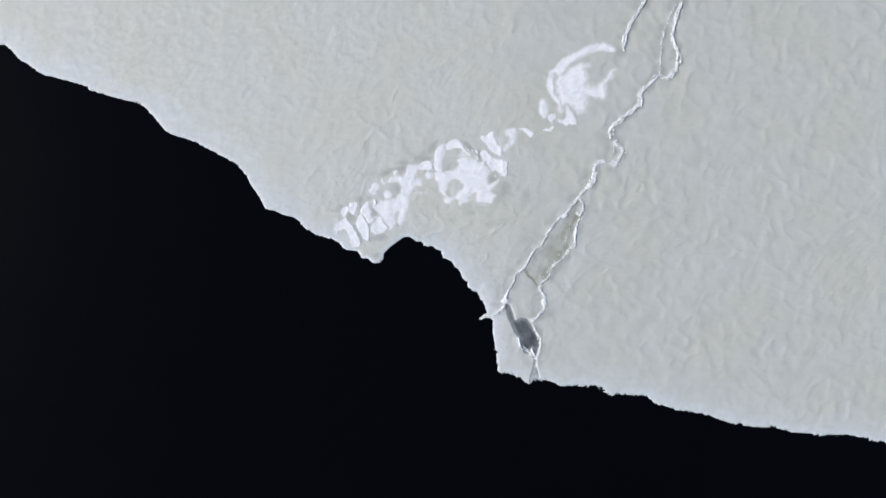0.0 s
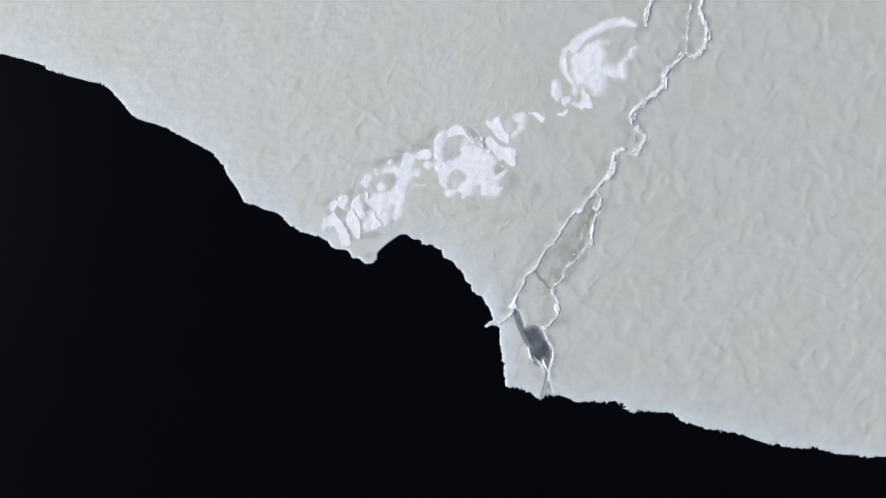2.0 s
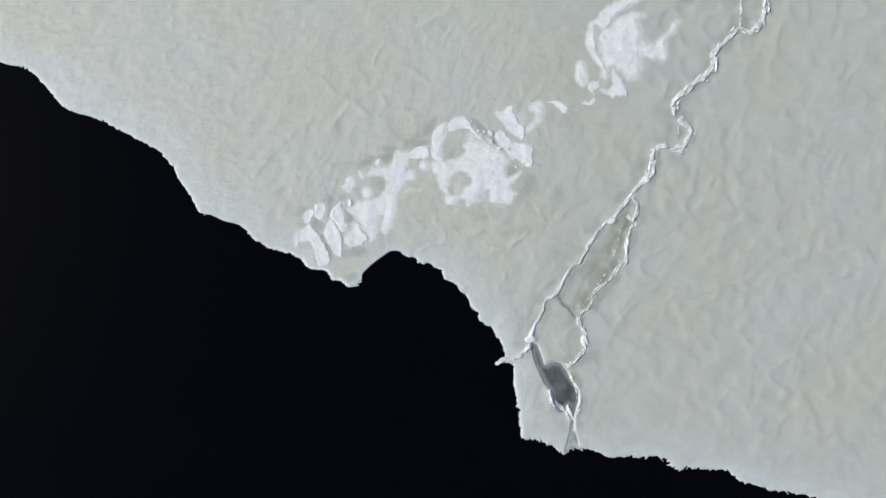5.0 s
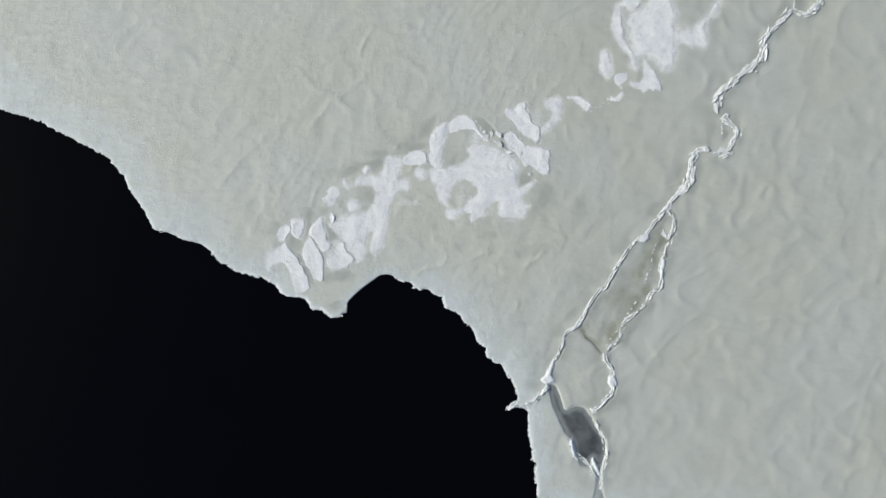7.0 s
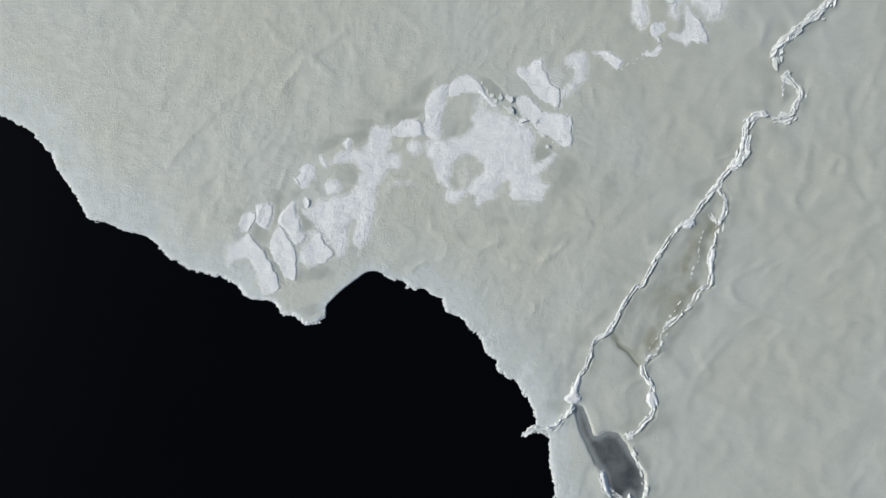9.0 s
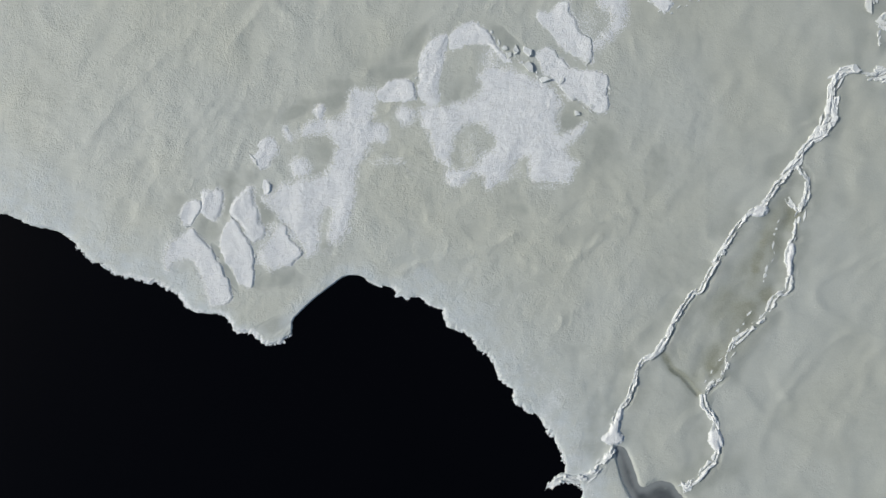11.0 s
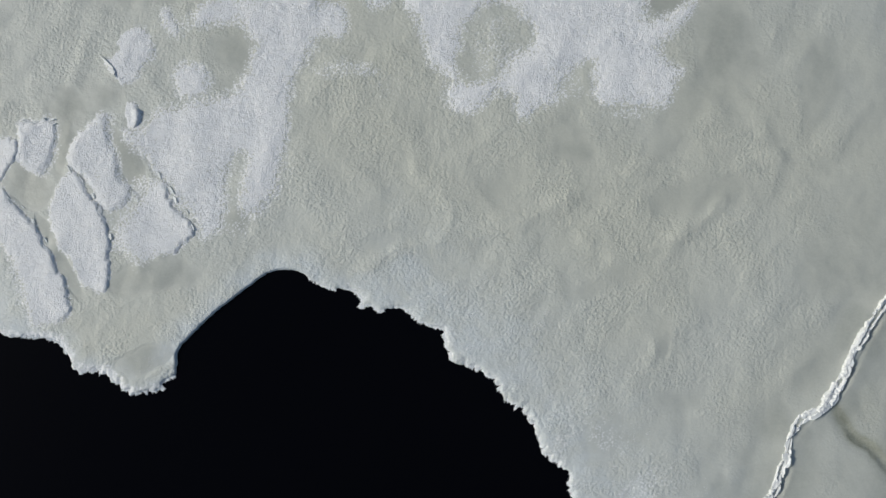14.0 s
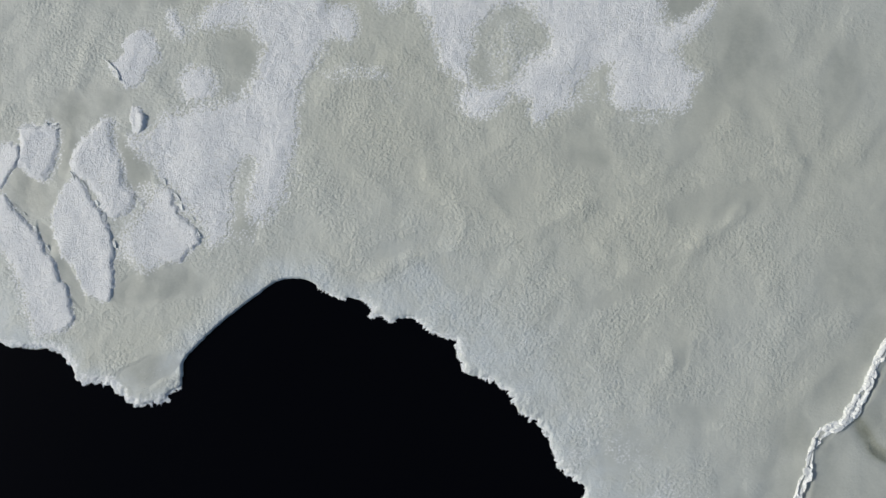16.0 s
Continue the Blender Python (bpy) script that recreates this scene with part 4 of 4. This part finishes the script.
def plates_along(parent, points, size=0.5, step=0.30, spread=0.12, tilt=32, seed=0, lift=0.0):
    """Plates pushed up along a line, most of them lengthwise with it, tipped about it."""
    rng = random.Random(seed)
    line = spline(points, 6)
    lengths = np.r_[0, np.cumsum(np.hypot(*np.diff(line, axis=0).T))]
    s, places = 0.0, []
    while s < lengths[-1]:
        x, y = (float(np.interp(s, lengths, line[:, k])) for k in (0, 1))
        x2, y2 = (float(np.interp(s + 0.2, lengths, line[:, k])) - float(np.interp(s - 0.2, lengths, line[:, k])) for k in (0, 1))
        heading = math.degrees(math.atan2(y2, x2))
        for _ in range(rng.choice((1, 1, 2))):
            off = rng.gauss(0, spread)
            places.append((x - off * math.sin(radians(heading)), y + off * math.cos(radians(heading)), heading))
        s += step * rng.uniform(0.6, 1.5)
    ground = surface(np.array([p[0] for p in places]), np.array([p[1] for p in places]))[0]
    for (px, py, heading), pz in zip(places, ground):
        rise = 1 if math.sin(radians(heading)) < 0 else -1  # the eastern edge stands up
        long = size * rng.choice((0.5, 0.8, 1.1, 1.6)) * rng.uniform(0.8, 1.2)
        wide, thick = size * rng.uniform(0.18, 0.45), size * rng.uniform(0.06, 0.14)
        lean = rng.uniform(0.15, 1.0) * tilt * (rise if rng.random() < 0.8 else -rise)
        ob = new("ice_plate", PLATES[rng.randrange(len(PLATES))])
        ob.parent = parent
        ob.matrix_basis = pose(px, py, max(float(pz), WATER_LEVEL) + lift + 0.3 * wide * abs(math.sin(radians(lean))), lean, rng.uniform(-7, 7), heading + rng.gauss(0, 10)) \
            @ Matrix.Diagonal((long, wide, thick, 1))


def loose_block(x, y, size):
    """A single angular block lying on the ice."""
    rng = random.Random(int(x * 100) * 31 + int(y * 100))
    ob = tagged(new("ice_block", PLATES[rng.randrange(len(PLATES))]), "loose angular block of white ice", "ice block", "loose ice blocks")
    ob.matrix_basis = pose(x, y, float(surface(np.array([x]), np.array([y]))[0][0]) + size * 0.08, rng.uniform(-9, 9), rng.uniform(-9, 9), rng.uniform(0, 360)) \
        @ Matrix.Diagonal((size * 0.95, size * rng.uniform(0.55, 0.75), size * 0.2, 1))


def frost_crumbs(name, count, west, east, reach, label, seed):
    """Small crumbs of white frost scattered in clumps on the ice along the shore."""
    rng = np.random.default_rng(seed)
    line = SHORE[(SHORE[:, 0] > west) & (SHORE[:, 0] < east)]
    a, s, out = line[rng.integers(len(line), size=count * 5)], rng.random(count * 5), rng.random(count * 5) ** 1.5 * reach
    way = a[:, 2:] - a[:, :2]
    way = way / np.hypot(way[:, 0], way[:, 1])[:, None]
    x, y = a[:, 0] + s * (a[:, 2] - a[:, 0]) - way[:, 1] * out, a[:, 1] + s * (a[:, 3] - a[:, 1]) + way[:, 0] * out
    keep = gradient_noise(x, y, 0.8, 140) + 0.5 * gradient_noise(x, y, 0.25, 141) > -0.08
    x, y = x[keep], y[keep]
    ground = surface(x, y)[0]
    bm = bmesh.new()
    for px, py, pz in list(zip(x, y, ground))[:count]:
        if pz < -0.03:
            continue
        size, turn = rng.uniform(0.010, 0.021) * rng.choice((1, 1, 1.6)), rng.uniform(0, math.pi)
        base = [bm.verts.new((px + size * rng.uniform(0.4, 1.3) * math.cos(turn + k * 1.5708), py + 0.6 * size * rng.uniform(0.4, 1.3) * math.sin(turn + k * 1.5708), pz - 0.01)) for k in range(4)]
        tip = bm.verts.new((px + size * rng.uniform(-0.4, 0.4), py + size * rng.uniform(-0.4, 0.4), pz + size * 0.4))
        for k in range(4):
            bm.faces.new((base[k], base[(k + 1) % 4], tip))
    mesh = bpy.data.meshes.new(name)
    bm.to_mesh(mesh)
    bm.free()
    mesh.materials.append(FROST)
    tagged(new(name, mesh), label, "frost", kind="stuff")


def frost_fringe(name, count, west, east, label, seed):
    """Feathery crystals that have grown out over the water along the very edge of the ice."""
    rng = np.random.default_rng(seed)
    line = SHORE[(SHORE[:, 0] > west) & (SHORE[:, 0] < east)]
    long = np.hypot(line[:, 2] - line[:, 0], line[:, 3] - line[:, 1])
    a, s, out = line[rng.choice(len(line), size=count * 14, p=long / long.sum())], rng.random(count * 14), rng.uniform(-0.22, 0.22, count * 14)
    way = (a[:, 2:] - a[:, :2]) / np.hypot(a[:, 2] - a[:, 0], a[:, 3] - a[:, 1])[:, None]
    x, y = a[:, 0] + s * (a[:, 2] - a[:, 0]) - way[:, 1] * out, a[:, 1] + s * (a[:, 3] - a[:, 1]) + way[:, 0] * out
    z = surface(x, y, False)[0]
    keep = (z > WATER_LEVEL - 0.02) & (z < WATER_LEVEL + 0.03) & (distance(x, y, CALM_LINE, 1.0) > 0.3) & (gradient_noise(x, y, 0.5, 142) > -0.25)
    facing = np.arctan2(-way[keep, 0], way[keep, 1])
    points, faces = [], []
    for px, py, turn in list(zip(x[keep], y[keep], facing))[:count]:
        turn, size, k = turn + rng.normal(0, 0.7), rng.uniform(0.025, 0.075), len(points)
        co, si, wide = math.cos(turn), math.sin(turn), size * rng.uniform(0.25, 0.5)
        for u, v, up in ((size, 0, 0.004), (0, wide, 0.006), (-size * 0.7, 0, 0.012), (0, -wide, 0.006), (0.1 * size, 0, 0.018)):
            points.append((px + u * co - v * si, py + u * si + v * co, WATER_LEVEL + up))
        faces += [(k, k + 1, k + 4), (k + 1, k + 2, k + 4), (k + 2, k + 3, k + 4), (k + 3, k, k + 4), (k + 3, k + 2, k + 1, k)]
    mesh = bpy.data.meshes.new(name)
    mesh.from_pydata(points, [], faces)
    mesh.materials.append(FROST)
    tagged(new(name, mesh), label, "frost", kind="stuff")


def beside(x, y, segs):
    """How far along a line points lie, and how far to its left."""
    best, along, left, run = np.full(x.shape, 9.0), np.zeros(x.shape), np.zeros(x.shape), 0.0
    for ax, ay, bx, by in segs:
        dx, dy = bx - ax, by - ay
        long = math.hypot(dx, dy) + 1e-9
        t = np.clip(((x - ax) * dx + (y - ay) * dy) / long ** 2, 0, 1)
        r = np.hypot(x - ax - t * dx, y - ay - t * dy)
        closer = r < best
        best, along = np.where(closer, r, best), np.where(closer, run + t * long, along)
        left = np.where(closer, np.where(dx * (y - ay) - dy * (x - ax) > 0, r, -r), left)
        run += long
    return along, left


def shards(s, n, long, wide, seed):
    """Splits a strip into broken pieces. For each point: its piece's middle, two random numbers of the piece, the place within it, and the distance to its joint."""
    u, v = s / long, n / wide
    i, j = np.floor(u).astype(np.int64), np.floor(v).astype(np.int64)
    first, second = np.full(u.shape, 9.0), np.full(u.shape, 9.0)
    middle_s, middle_n, one, two = (np.zeros(u.shape) for _ in range(4))
    for di in (-1, 0, 1):
        for dj in (-1, 0, 1):
            h = ((i + di) * 374761393 + (j + dj) * 668265263 + seed * 974711) & 0xFFFFFFFF
            h = ((h ^ (h >> 13)) * 1274126177) & 0xFFFFFFFF
            a, b, c = (h & 0x3FF) / 1023, ((h >> 10) & 0x3FF) / 1023, ((h >> 20) & 0x3FF) / 1023
            mu, mv = i + di + 0.1 + 0.8 * a, j + dj + 0.15 + 0.7 * b
            r = np.hypot(u - mu, v - mv)
            nearer = r < first
            second = np.where(nearer, first, np.minimum(second, r))
            first = np.where(nearer, r, first)
            middle_s, middle_n = np.where(nearer, mu, middle_s), np.where(nearer, mv, middle_n)
            one, two = np.where(nearer, c, one), np.where(nearer, (a * 7.3 + b * 3.1) % 1, two)
    return middle_s * long, middle_n * wide, one, two, u - middle_s, v - middle_n, second - first


def crest(parent, points, width=0.16, height=0.10, seed=0, step=0.026, piece=(0.27, 0.12)):
    """The broken core of a ridge: a narrow bank of angular tilted pieces, split by a winding crack."""
    line = segments(spline(points, 5))
    xs = np.arange(line[:, [0, 2]].min() - 0.6, line[:, [0, 2]].max() + 0.6, step)
    ys = np.arange(line[:, [1, 3]].min() - 0.6, line[:, [1, 3]].max() + 0.6, step)
    gy, gx = np.meshgrid(ys, xs, indexing="ij")
    x, y = gx.ravel(), gy.ravel()
    near = distance(x, y, line, 1.0) < 0.65
    x, y = x[near], y[near]
    s, n = beside(x, y, line)
    n = n + 0.10 * gradient_noise(x, y, 0.7, seed + 132) + 0.035 * fractal(x, y, 0.12, 2, 0.6, seed + 134)
    ms, mn, one, two, du, dv, joint = shards(s + 0.03 * gradient_noise(x, y, 0.1, seed + 133), n, *piece, seed + 7)
    reach = width * (0.62 + 1.1 * smooth(gradient_noise(ms, np.full(ms.shape, 3.7 * seed), 1.3, seed + 110) + 0.4 * gradient_noise(ms, ms, 0.5, seed + 112), -0.05, 0.5))
    reach = np.maximum(reach, 0.072)
    there = (np.abs(mn) < reach) & (s > 0.01) & (s < s.max() - 0.01)
    # each piece is tipped, most of them with the eastern edge up
    top = height * (0.4 + 1.2 * one - 0.9 * (two - 0.25) * dv + 0.35 * (one - 0.5) * du) - 0.3 * height * (1 - smooth(joint, 0.0, 0.07))
    wander = 0.10 * gradient_noise(x, y, 0.9, seed + 135)
    top = top - 0.14 * np.exp(-((n + wander) / 0.034) ** 2) * smooth(gradient_noise(s, n * 0, 0.9, seed + 138), -0.3, 0.0)
    z, keep = np.zeros(gx.size), np.zeros(gx.size, bool)
    z[near] = np.maximum(surface(x, y, False)[0], WATER_LEVEL) + np.where(there, np.maximum(top, -0.05) + 0.016 * fractal(x, y, 0.11, 2, 0.7, seed + 130), -0.05)
    keep[near] = there
    ob = new("crest", sheet("crest", xs, ys, z.reshape(gx.shape), keep.reshape(gx.shape), BROKEN))
    ob.data.polygons.foreach_set("use_smooth", np.zeros(len(ob.data.polygons), bool))
    ob.parent = parent
    ob["kind"] = "stuff"


# ---- everything on the ice ----
build_water()
build_ice()
build_young_ice()

# pressure ridges
ridge = tagged(new("pressure_ridge"), "short jagged white ice ridge reaching the water", "ice ridge", "pressure ridges")
crest(ridge, RIDGE_SPUR, 0.09, 0.1, 0)
plates_along(ridge, RIDGE_SPUR, 0.34, 0.17, 0.09, 32, 200)
ridge = tagged(new("pressure_ridge"), "narrow ridge of upturned white ice plates", "ice ridge", "pressure ridges")
crest(ridge, RIDGE_MAIN_LOWER, 0.085, 0.06, 1, 0.017, (0.24, 0.09))
plates_along(ridge, RIDGE_MAIN_LOWER, 0.25, 0.3, 0.04, 40, 201)
ridge = tagged(new("pressure_ridge"), "ridge of thick tumbled white ice plates", "ice ridge", "pressure ridges")
crest(ridge, RIDGE_MAIN_MIDDLE, 0.15, 0.06, 2)
plates_along(ridge, RIDGE_MAIN_MIDDLE, 0.52, 0.22, 0.12, 40, 202)
ridge = tagged(new("pressure_ridge"), "curved ridge of broken white ice plates", "ice ridge", "pressure ridges")
crest(ridge, RIDGE_MAIN_BEND, 0.2, 0.06, 3)
plates_along(ridge, RIDGE_MAIN_BEND, 0.42, 0.2, 0.16, 40, 203)
ridge = tagged(new("pressure_ridge"), "long winding ridge of white ice plates", "ice ridge", "pressure ridges")
crest(ridge, RIDGE_MAIN_UPPER, 0.17, 0.055, 4)
plates_along(ridge, RIDGE_MAIN_UPPER, 0.6, 0.22, 0.13, 40, 204)
ridge = tagged(new("pressure_ridge"), "short stretch of low white ice ridge", "ice ridge", "pressure ridges")
crest(ridge, RIDGE_NORTH, 0.14, 0.07, 5)
plates_along(ridge, RIDGE_NORTH, 0.5, 0.4, 0.12, 32, 205)
ridge = tagged(new("pressure_ridge"), "curved ridge of white ice round a floe", "ice ridge", "pressure ridges")
crest(ridge, RIDGE_LOOP, 0.15, 0.055, 6)
plates_along(ridge, RIDGE_LOOP, 0.3, 0.34, 0.09, 40, 206)
ridge = tagged(new("pressure_ridge"), "crumbled white ice ridge beside a silty trough", "ice ridge", "pressure ridges")
crest(ridge, RIDGE_EAST, 0.08, 0.05, 7)
plates_along(ridge, RIDGE_EAST, 0.28, 0.36, 0.07, 40, 207)
ridge = tagged(new("pressure_ridge"), "thin line of ice slivers in a trough", "ice ridge", "pressure ridges")
plates_along(ridge, RIDGE_EAST_INNER, 0.24, 0.42, 0.03, 8, 208)
plates_along(ridge, RIDGE_EAST_FLAKES, 0.26, 0.3, 0.03, 8, 213)
crest(ridge, RIDGE_EAST_TIP, 0.05, 0.04, 13)
ridge = tagged(new("pressure_ridge"), "thin line of ice slivers behind a ridge", "ice ridge", "pressure ridges")
plates_along(ridge, RIDGE_BEND_INNER, 0.36, 0.3, 0.03, 12, 209)
ridge = tagged(new("pressure_ridge"), "thin line of ice slivers beside a lead", "ice ridge", "pressure ridges")
plates_along(ridge, RIDGE_UPPER_INNER, 0.4, 0.36, 0.05, 12, 210)
ridge = tagged(new("pressure_ridge"), "low white ice rim beside a dark pool", "ice ridge", "pressure ridges")
crest(ridge, RIDGE_POOL_EAST, 0.07, 0.05, 11)
plates_along(ridge, RIDGE_POOL_EAST, 0.3, 0.3, 0.06, 40, 211)
ridge = tagged(new("pressure_ridge"), "low white ice lip beside a dark pool", "ice ridge", "pressure ridges")
crest(ridge, RIDGE_POOL_WEST, 0.09, 0.05, 12)
plates_along(ridge, RIDGE_POOL_WEST, 0.3, 0.3, 0.07, 40, 212)

# snow-covered slabs, drifts and lumps
thing = snow_cover("snow_slab", SLAB_A, "long curved ice slab under white snow near the water", "snow slab", 0.042, soft=0.09, tipped=True)
plates_along(thing, [(-10.3, 2.39), (-9.67, 1.97), (-9.22, 1.39), (-8.87, 0.78)], 0.16, 0.38, 0.05, 15, 300, 0.012)
thing = snow_cover("snow_slab", SLAB_B, "crumpled snow-covered slab with a broken lip", "snow slab", 0.042, soft=0.09, tipped=True)
plates_along(thing, [(-10.56, 2.86), (-10.29, 2.53)], 0.16, 0.38, 0.05, 15, 301, 0.012)
thing = snow_cover("snow_slab", SLAB_N, "upright block of crumpled snow-covered ice", "snow slab", 0.04, soft=0.16)
plates_along(thing, [(-9.7, 3.9), (-9.38, 3.92), (-8.86, 3.97)], 0.2, 0.24, 0.05, 24, 303, 0.012)
thing = snow_cover("snow_slab", SLAB_C, "narrow lens-shaped slab under packed white snow", "snow slab", 0.042, soft=0.09, tipped=True)
plates_along(thing, [(-8.43, 2.81), (-8.13, 2.39), (-7.78, 1.71), (-7.58, 1.11)], 0.23, 0.3, 0.05, 15, 302, 0.012)
thing = snow_cover("snow_slab", SLAB_D, "pointed ice slab under packed white snow", "snow slab", 0.035, soft=0.16)
thing = snow_cover("snow_slab", SLAB_O, "square broken slab with grainy white snow", "snow slab", 0.042, soft=0.09, tipped=True)
plates_along(thing, [(-6.41, 2.58), (-6.09, 2.1), (-5.84, 1.79), (-5.57, 1.15)], 0.23, 0.3, 0.05, 15, 304, 0.012)
thing = snow_cover("snow_drift", DRIFT_A, "broad grainy white drift beside broken slabs", "snow drift", 0.02, soft=0.4)
thing = snow_cover("snow_patch", BLOB_A, "small patch of white snow on grey ice", "snow patch", 0.022, soft=0.25)
thing = snow_cover("snow_patch", BLOB_B, "small patch of white snow on grey ice", "snow patch", 0.022, soft=0.25)
plates_along(thing, [(-7.61, 5.25), (-7.4, 4.95)], 0.26, 0.25, 0.05, 30, 308, 0.02)
thing = snow_cover("snow_patch", BLOB_C, "small patch of white snow on grey ice", "snow patch", 0.022, soft=0.25)
thing = snow_cover("snow_patch", BLOB_D, "small patch of white snow with an ice chip", "snow patch", 0.03, soft=0.2)
thing = snow_cover("snow_slab", SLAB_M, "single rounded snow-capped block of ice", "snow slab", 0.08, soft=0.09, tipped=True)
thing = snow_cover("snow_slab", SLAB_E, "small flat snow-covered ice slab beside a drift", "snow slab", 0.042, soft=0.09, tipped=True)
plates_along(thing, [(-2.27, 7.75), (-1.66, 8.05), (-0.82, 8.15), (-0.77, 7.49)], 0.23, 0.3, 0.05, 15, 311, 0.012)
thing = snow_cover("snow_patch", BLOB_E, "small patch of white snow on grey ice", "snow patch", 0.022, soft=0.25)
thing = snow_cover("snow_slab", SLAB_F, "narrow slab covered with white snow", "snow slab", 0.035, soft=0.3)
plates_along(thing, [(-0.91, 8.09), (-0.54, 8.99), (-0.2, 9.53)], 0.23, 0.3, 0.05, 15, 313, 0.012)
thing = snow_cover("snow_slab", SLAB_G, "arched snow-covered ice slab above a bare hollow", "snow slab", 0.042, soft=0.09, tipped=True)
plates_along(thing, [(1.02, 10.51), (1.83, 10.61), (2.42, 10.15), (3.01, 9.3), (3.6, 8.99)], 0.23, 0.3, 0.05, 15, 314, 0.012)
thing = snow_cover("snow_drift", DRIFT_B, "large ragged white snow drift with bare hollows", "snow drift", 0.02, soft=0.4)
thing = snow_cover("snow_slab", SLAB_H, "broad snow-covered slab with a straight broken edge", "snow slab", 0.042, soft=0.09, tipped=True)
plates_along(thing, [(4.3, 11.09), (4.82, 10.11), (5.61, 9.14), (6.39, 8.7)], 0.16, 0.38, 0.05, 15, 316, 0.012)
plates_along(thing, [(6.8, 11.68), (7.65, 11.94)], 0.16, 0.38, 0.05, 15, 316, 0.012)
thing = snow_cover("snow_drift", DRIFT_D, "thin grainy white snow drift on grey ice", "snow drift", 0.015, soft=0.3)
thing = snow_cover("snow_slab", SLAB_I, "snow-covered slab with chipped edges and blocks", "snow slab", 0.042, soft=0.09, tipped=True)
plates_along(thing, [(3.31, 9.29), (3.89, 8.62), (4.49, 8.16), (4.93, 7.76), (5.52, 7.39), (6.71, 6.71), (7.11, 7.21), (7.09, 8.12)], 0.17, 0.24,
    0.05, 30, 318, 0.012)
thing = snow_cover("snow_slab", SLAB_J, "tilted ice slab under packed white snow", "snow slab", 0.042, soft=0.09, tipped=True)
plates_along(thing, [(8.31, 11.75), (9.05, 11.25), (9.61, 10.79), (10.25, 11.17), (11.31, 11.46), (11.79, 11.75), (11.75, 12.42)], 0.16, 0.38, 0.05, 15, 319, 0.012)
thing = snow_cover("snow_patch", BLOB_F, "small patch of white snow on grey ice", "snow patch", 0.022, soft=0.25)
thing = snow_cover("snow_patch", BLOB_G, "small patch of white snow on grey ice", "snow patch", 0.022, soft=0.25)
thing = snow_cover("snow_patch", BLOB_H, "small patch of white snow on grey ice", "snow patch", 0.022, soft=0.25)
thing = snow_cover("snow_slab", SLAB_K, "long arc of snow-covered upturned ice", "snow slab", 0.042, soft=0.09, tipped=True)
plates_along(thing, [(11.22, 16.42), (12.23, 18.49), (13.71, 19.5), (15.49, 20.32), (17.28, 20.55), (18.59, 20.08)], 0.16, 0.38, 0.05, 15, 323, 0.012)
thing = snow_cover("snow_drift", DRIFT_C, "thin white drift enclosed by an ice arc", "snow drift", 0.025, soft=0.3)
thing = snow_cover("snow_slab", SLAB_L, "tilted ice slab under packed white snow", "snow slab", 0.042, soft=0.09, tipped=True)
plates_along(thing, [(13.38, 14.12), (13.74, 13.6), (14.14, 13.12), (14.36, 12.56)], 0.16, 0.38, 0.05, 15, 325, 0.012)
thing = snow_cover("snow_lump", LUMP_A, "rounded lump of white snow on a ridge", "snow lump", 0.09, soft=0.14)
thing = snow_cover("snow_lump", LUMP_B, "rounded lump of white snow on a ridge", "snow lump", 0.09, soft=0.14)
thing = snow_cover("snow_lump", LUMP_C, "rounded lump of white snow on a ridge", "snow lump", 0.09, soft=0.14)
thing = snow_cover("snow_lump", LUMP_D, "white snow lip overhanging a dark pool", "snow lump", 0.09, soft=0.14)
thing = snow_cover("snow_lump", LUMP_F, "white ice tongue at the end of a pool", "snow lump", 0.09, soft=0.14)
thing = snow_cover("snow_lump", LUMP_E, "rounded lump of white snow on a ridge", "snow lump", 0.09, soft=0.14)

# loose blocks
loose_block(3.35, 9.45, 0.45)
loose_block(3.81, 9.36, 0.55)
loose_block(3.87, 8.73, 0.62)
loose_block(4.51, 8.21, 0.5)
loose_block(5.2, 8.15, 0.36)
loose_block(5.79, 6.77, 0.42)
loose_block(6.32, 8.93, 0.28)
loose_block(2.89, 9.54, 0.3)
loose_block(3.09, 9.25, 0.32)
loose_block(5.62, 7.38, 0.3)
loose_block(6.4, 7.06, 0.3)
loose_block(11.81, 12.36, 0.32)
loose_block(17.23, 8.32, 0.5)
loose_block(12.52, 14.38, 0.4)
loose_block(7.77, -4.2, 0.26)
loose_block(11.57, 0.94, 0.35)

# frost along the shore
frost_crumbs("frost_crumbs", 8000, 0.0, 5.6, 2.3, "white frost crumbs scattered along the ice edge", 1)
frost_crumbs("frost_crumbs", 800, -14.0, -6.0, 0.9, "fine white frost crumbs on the outer ice edge", 2)
frost_fringe("frost_fringe", 4200, -15.0, 6.2, "feathery white frost fringe growing over the water", 3)
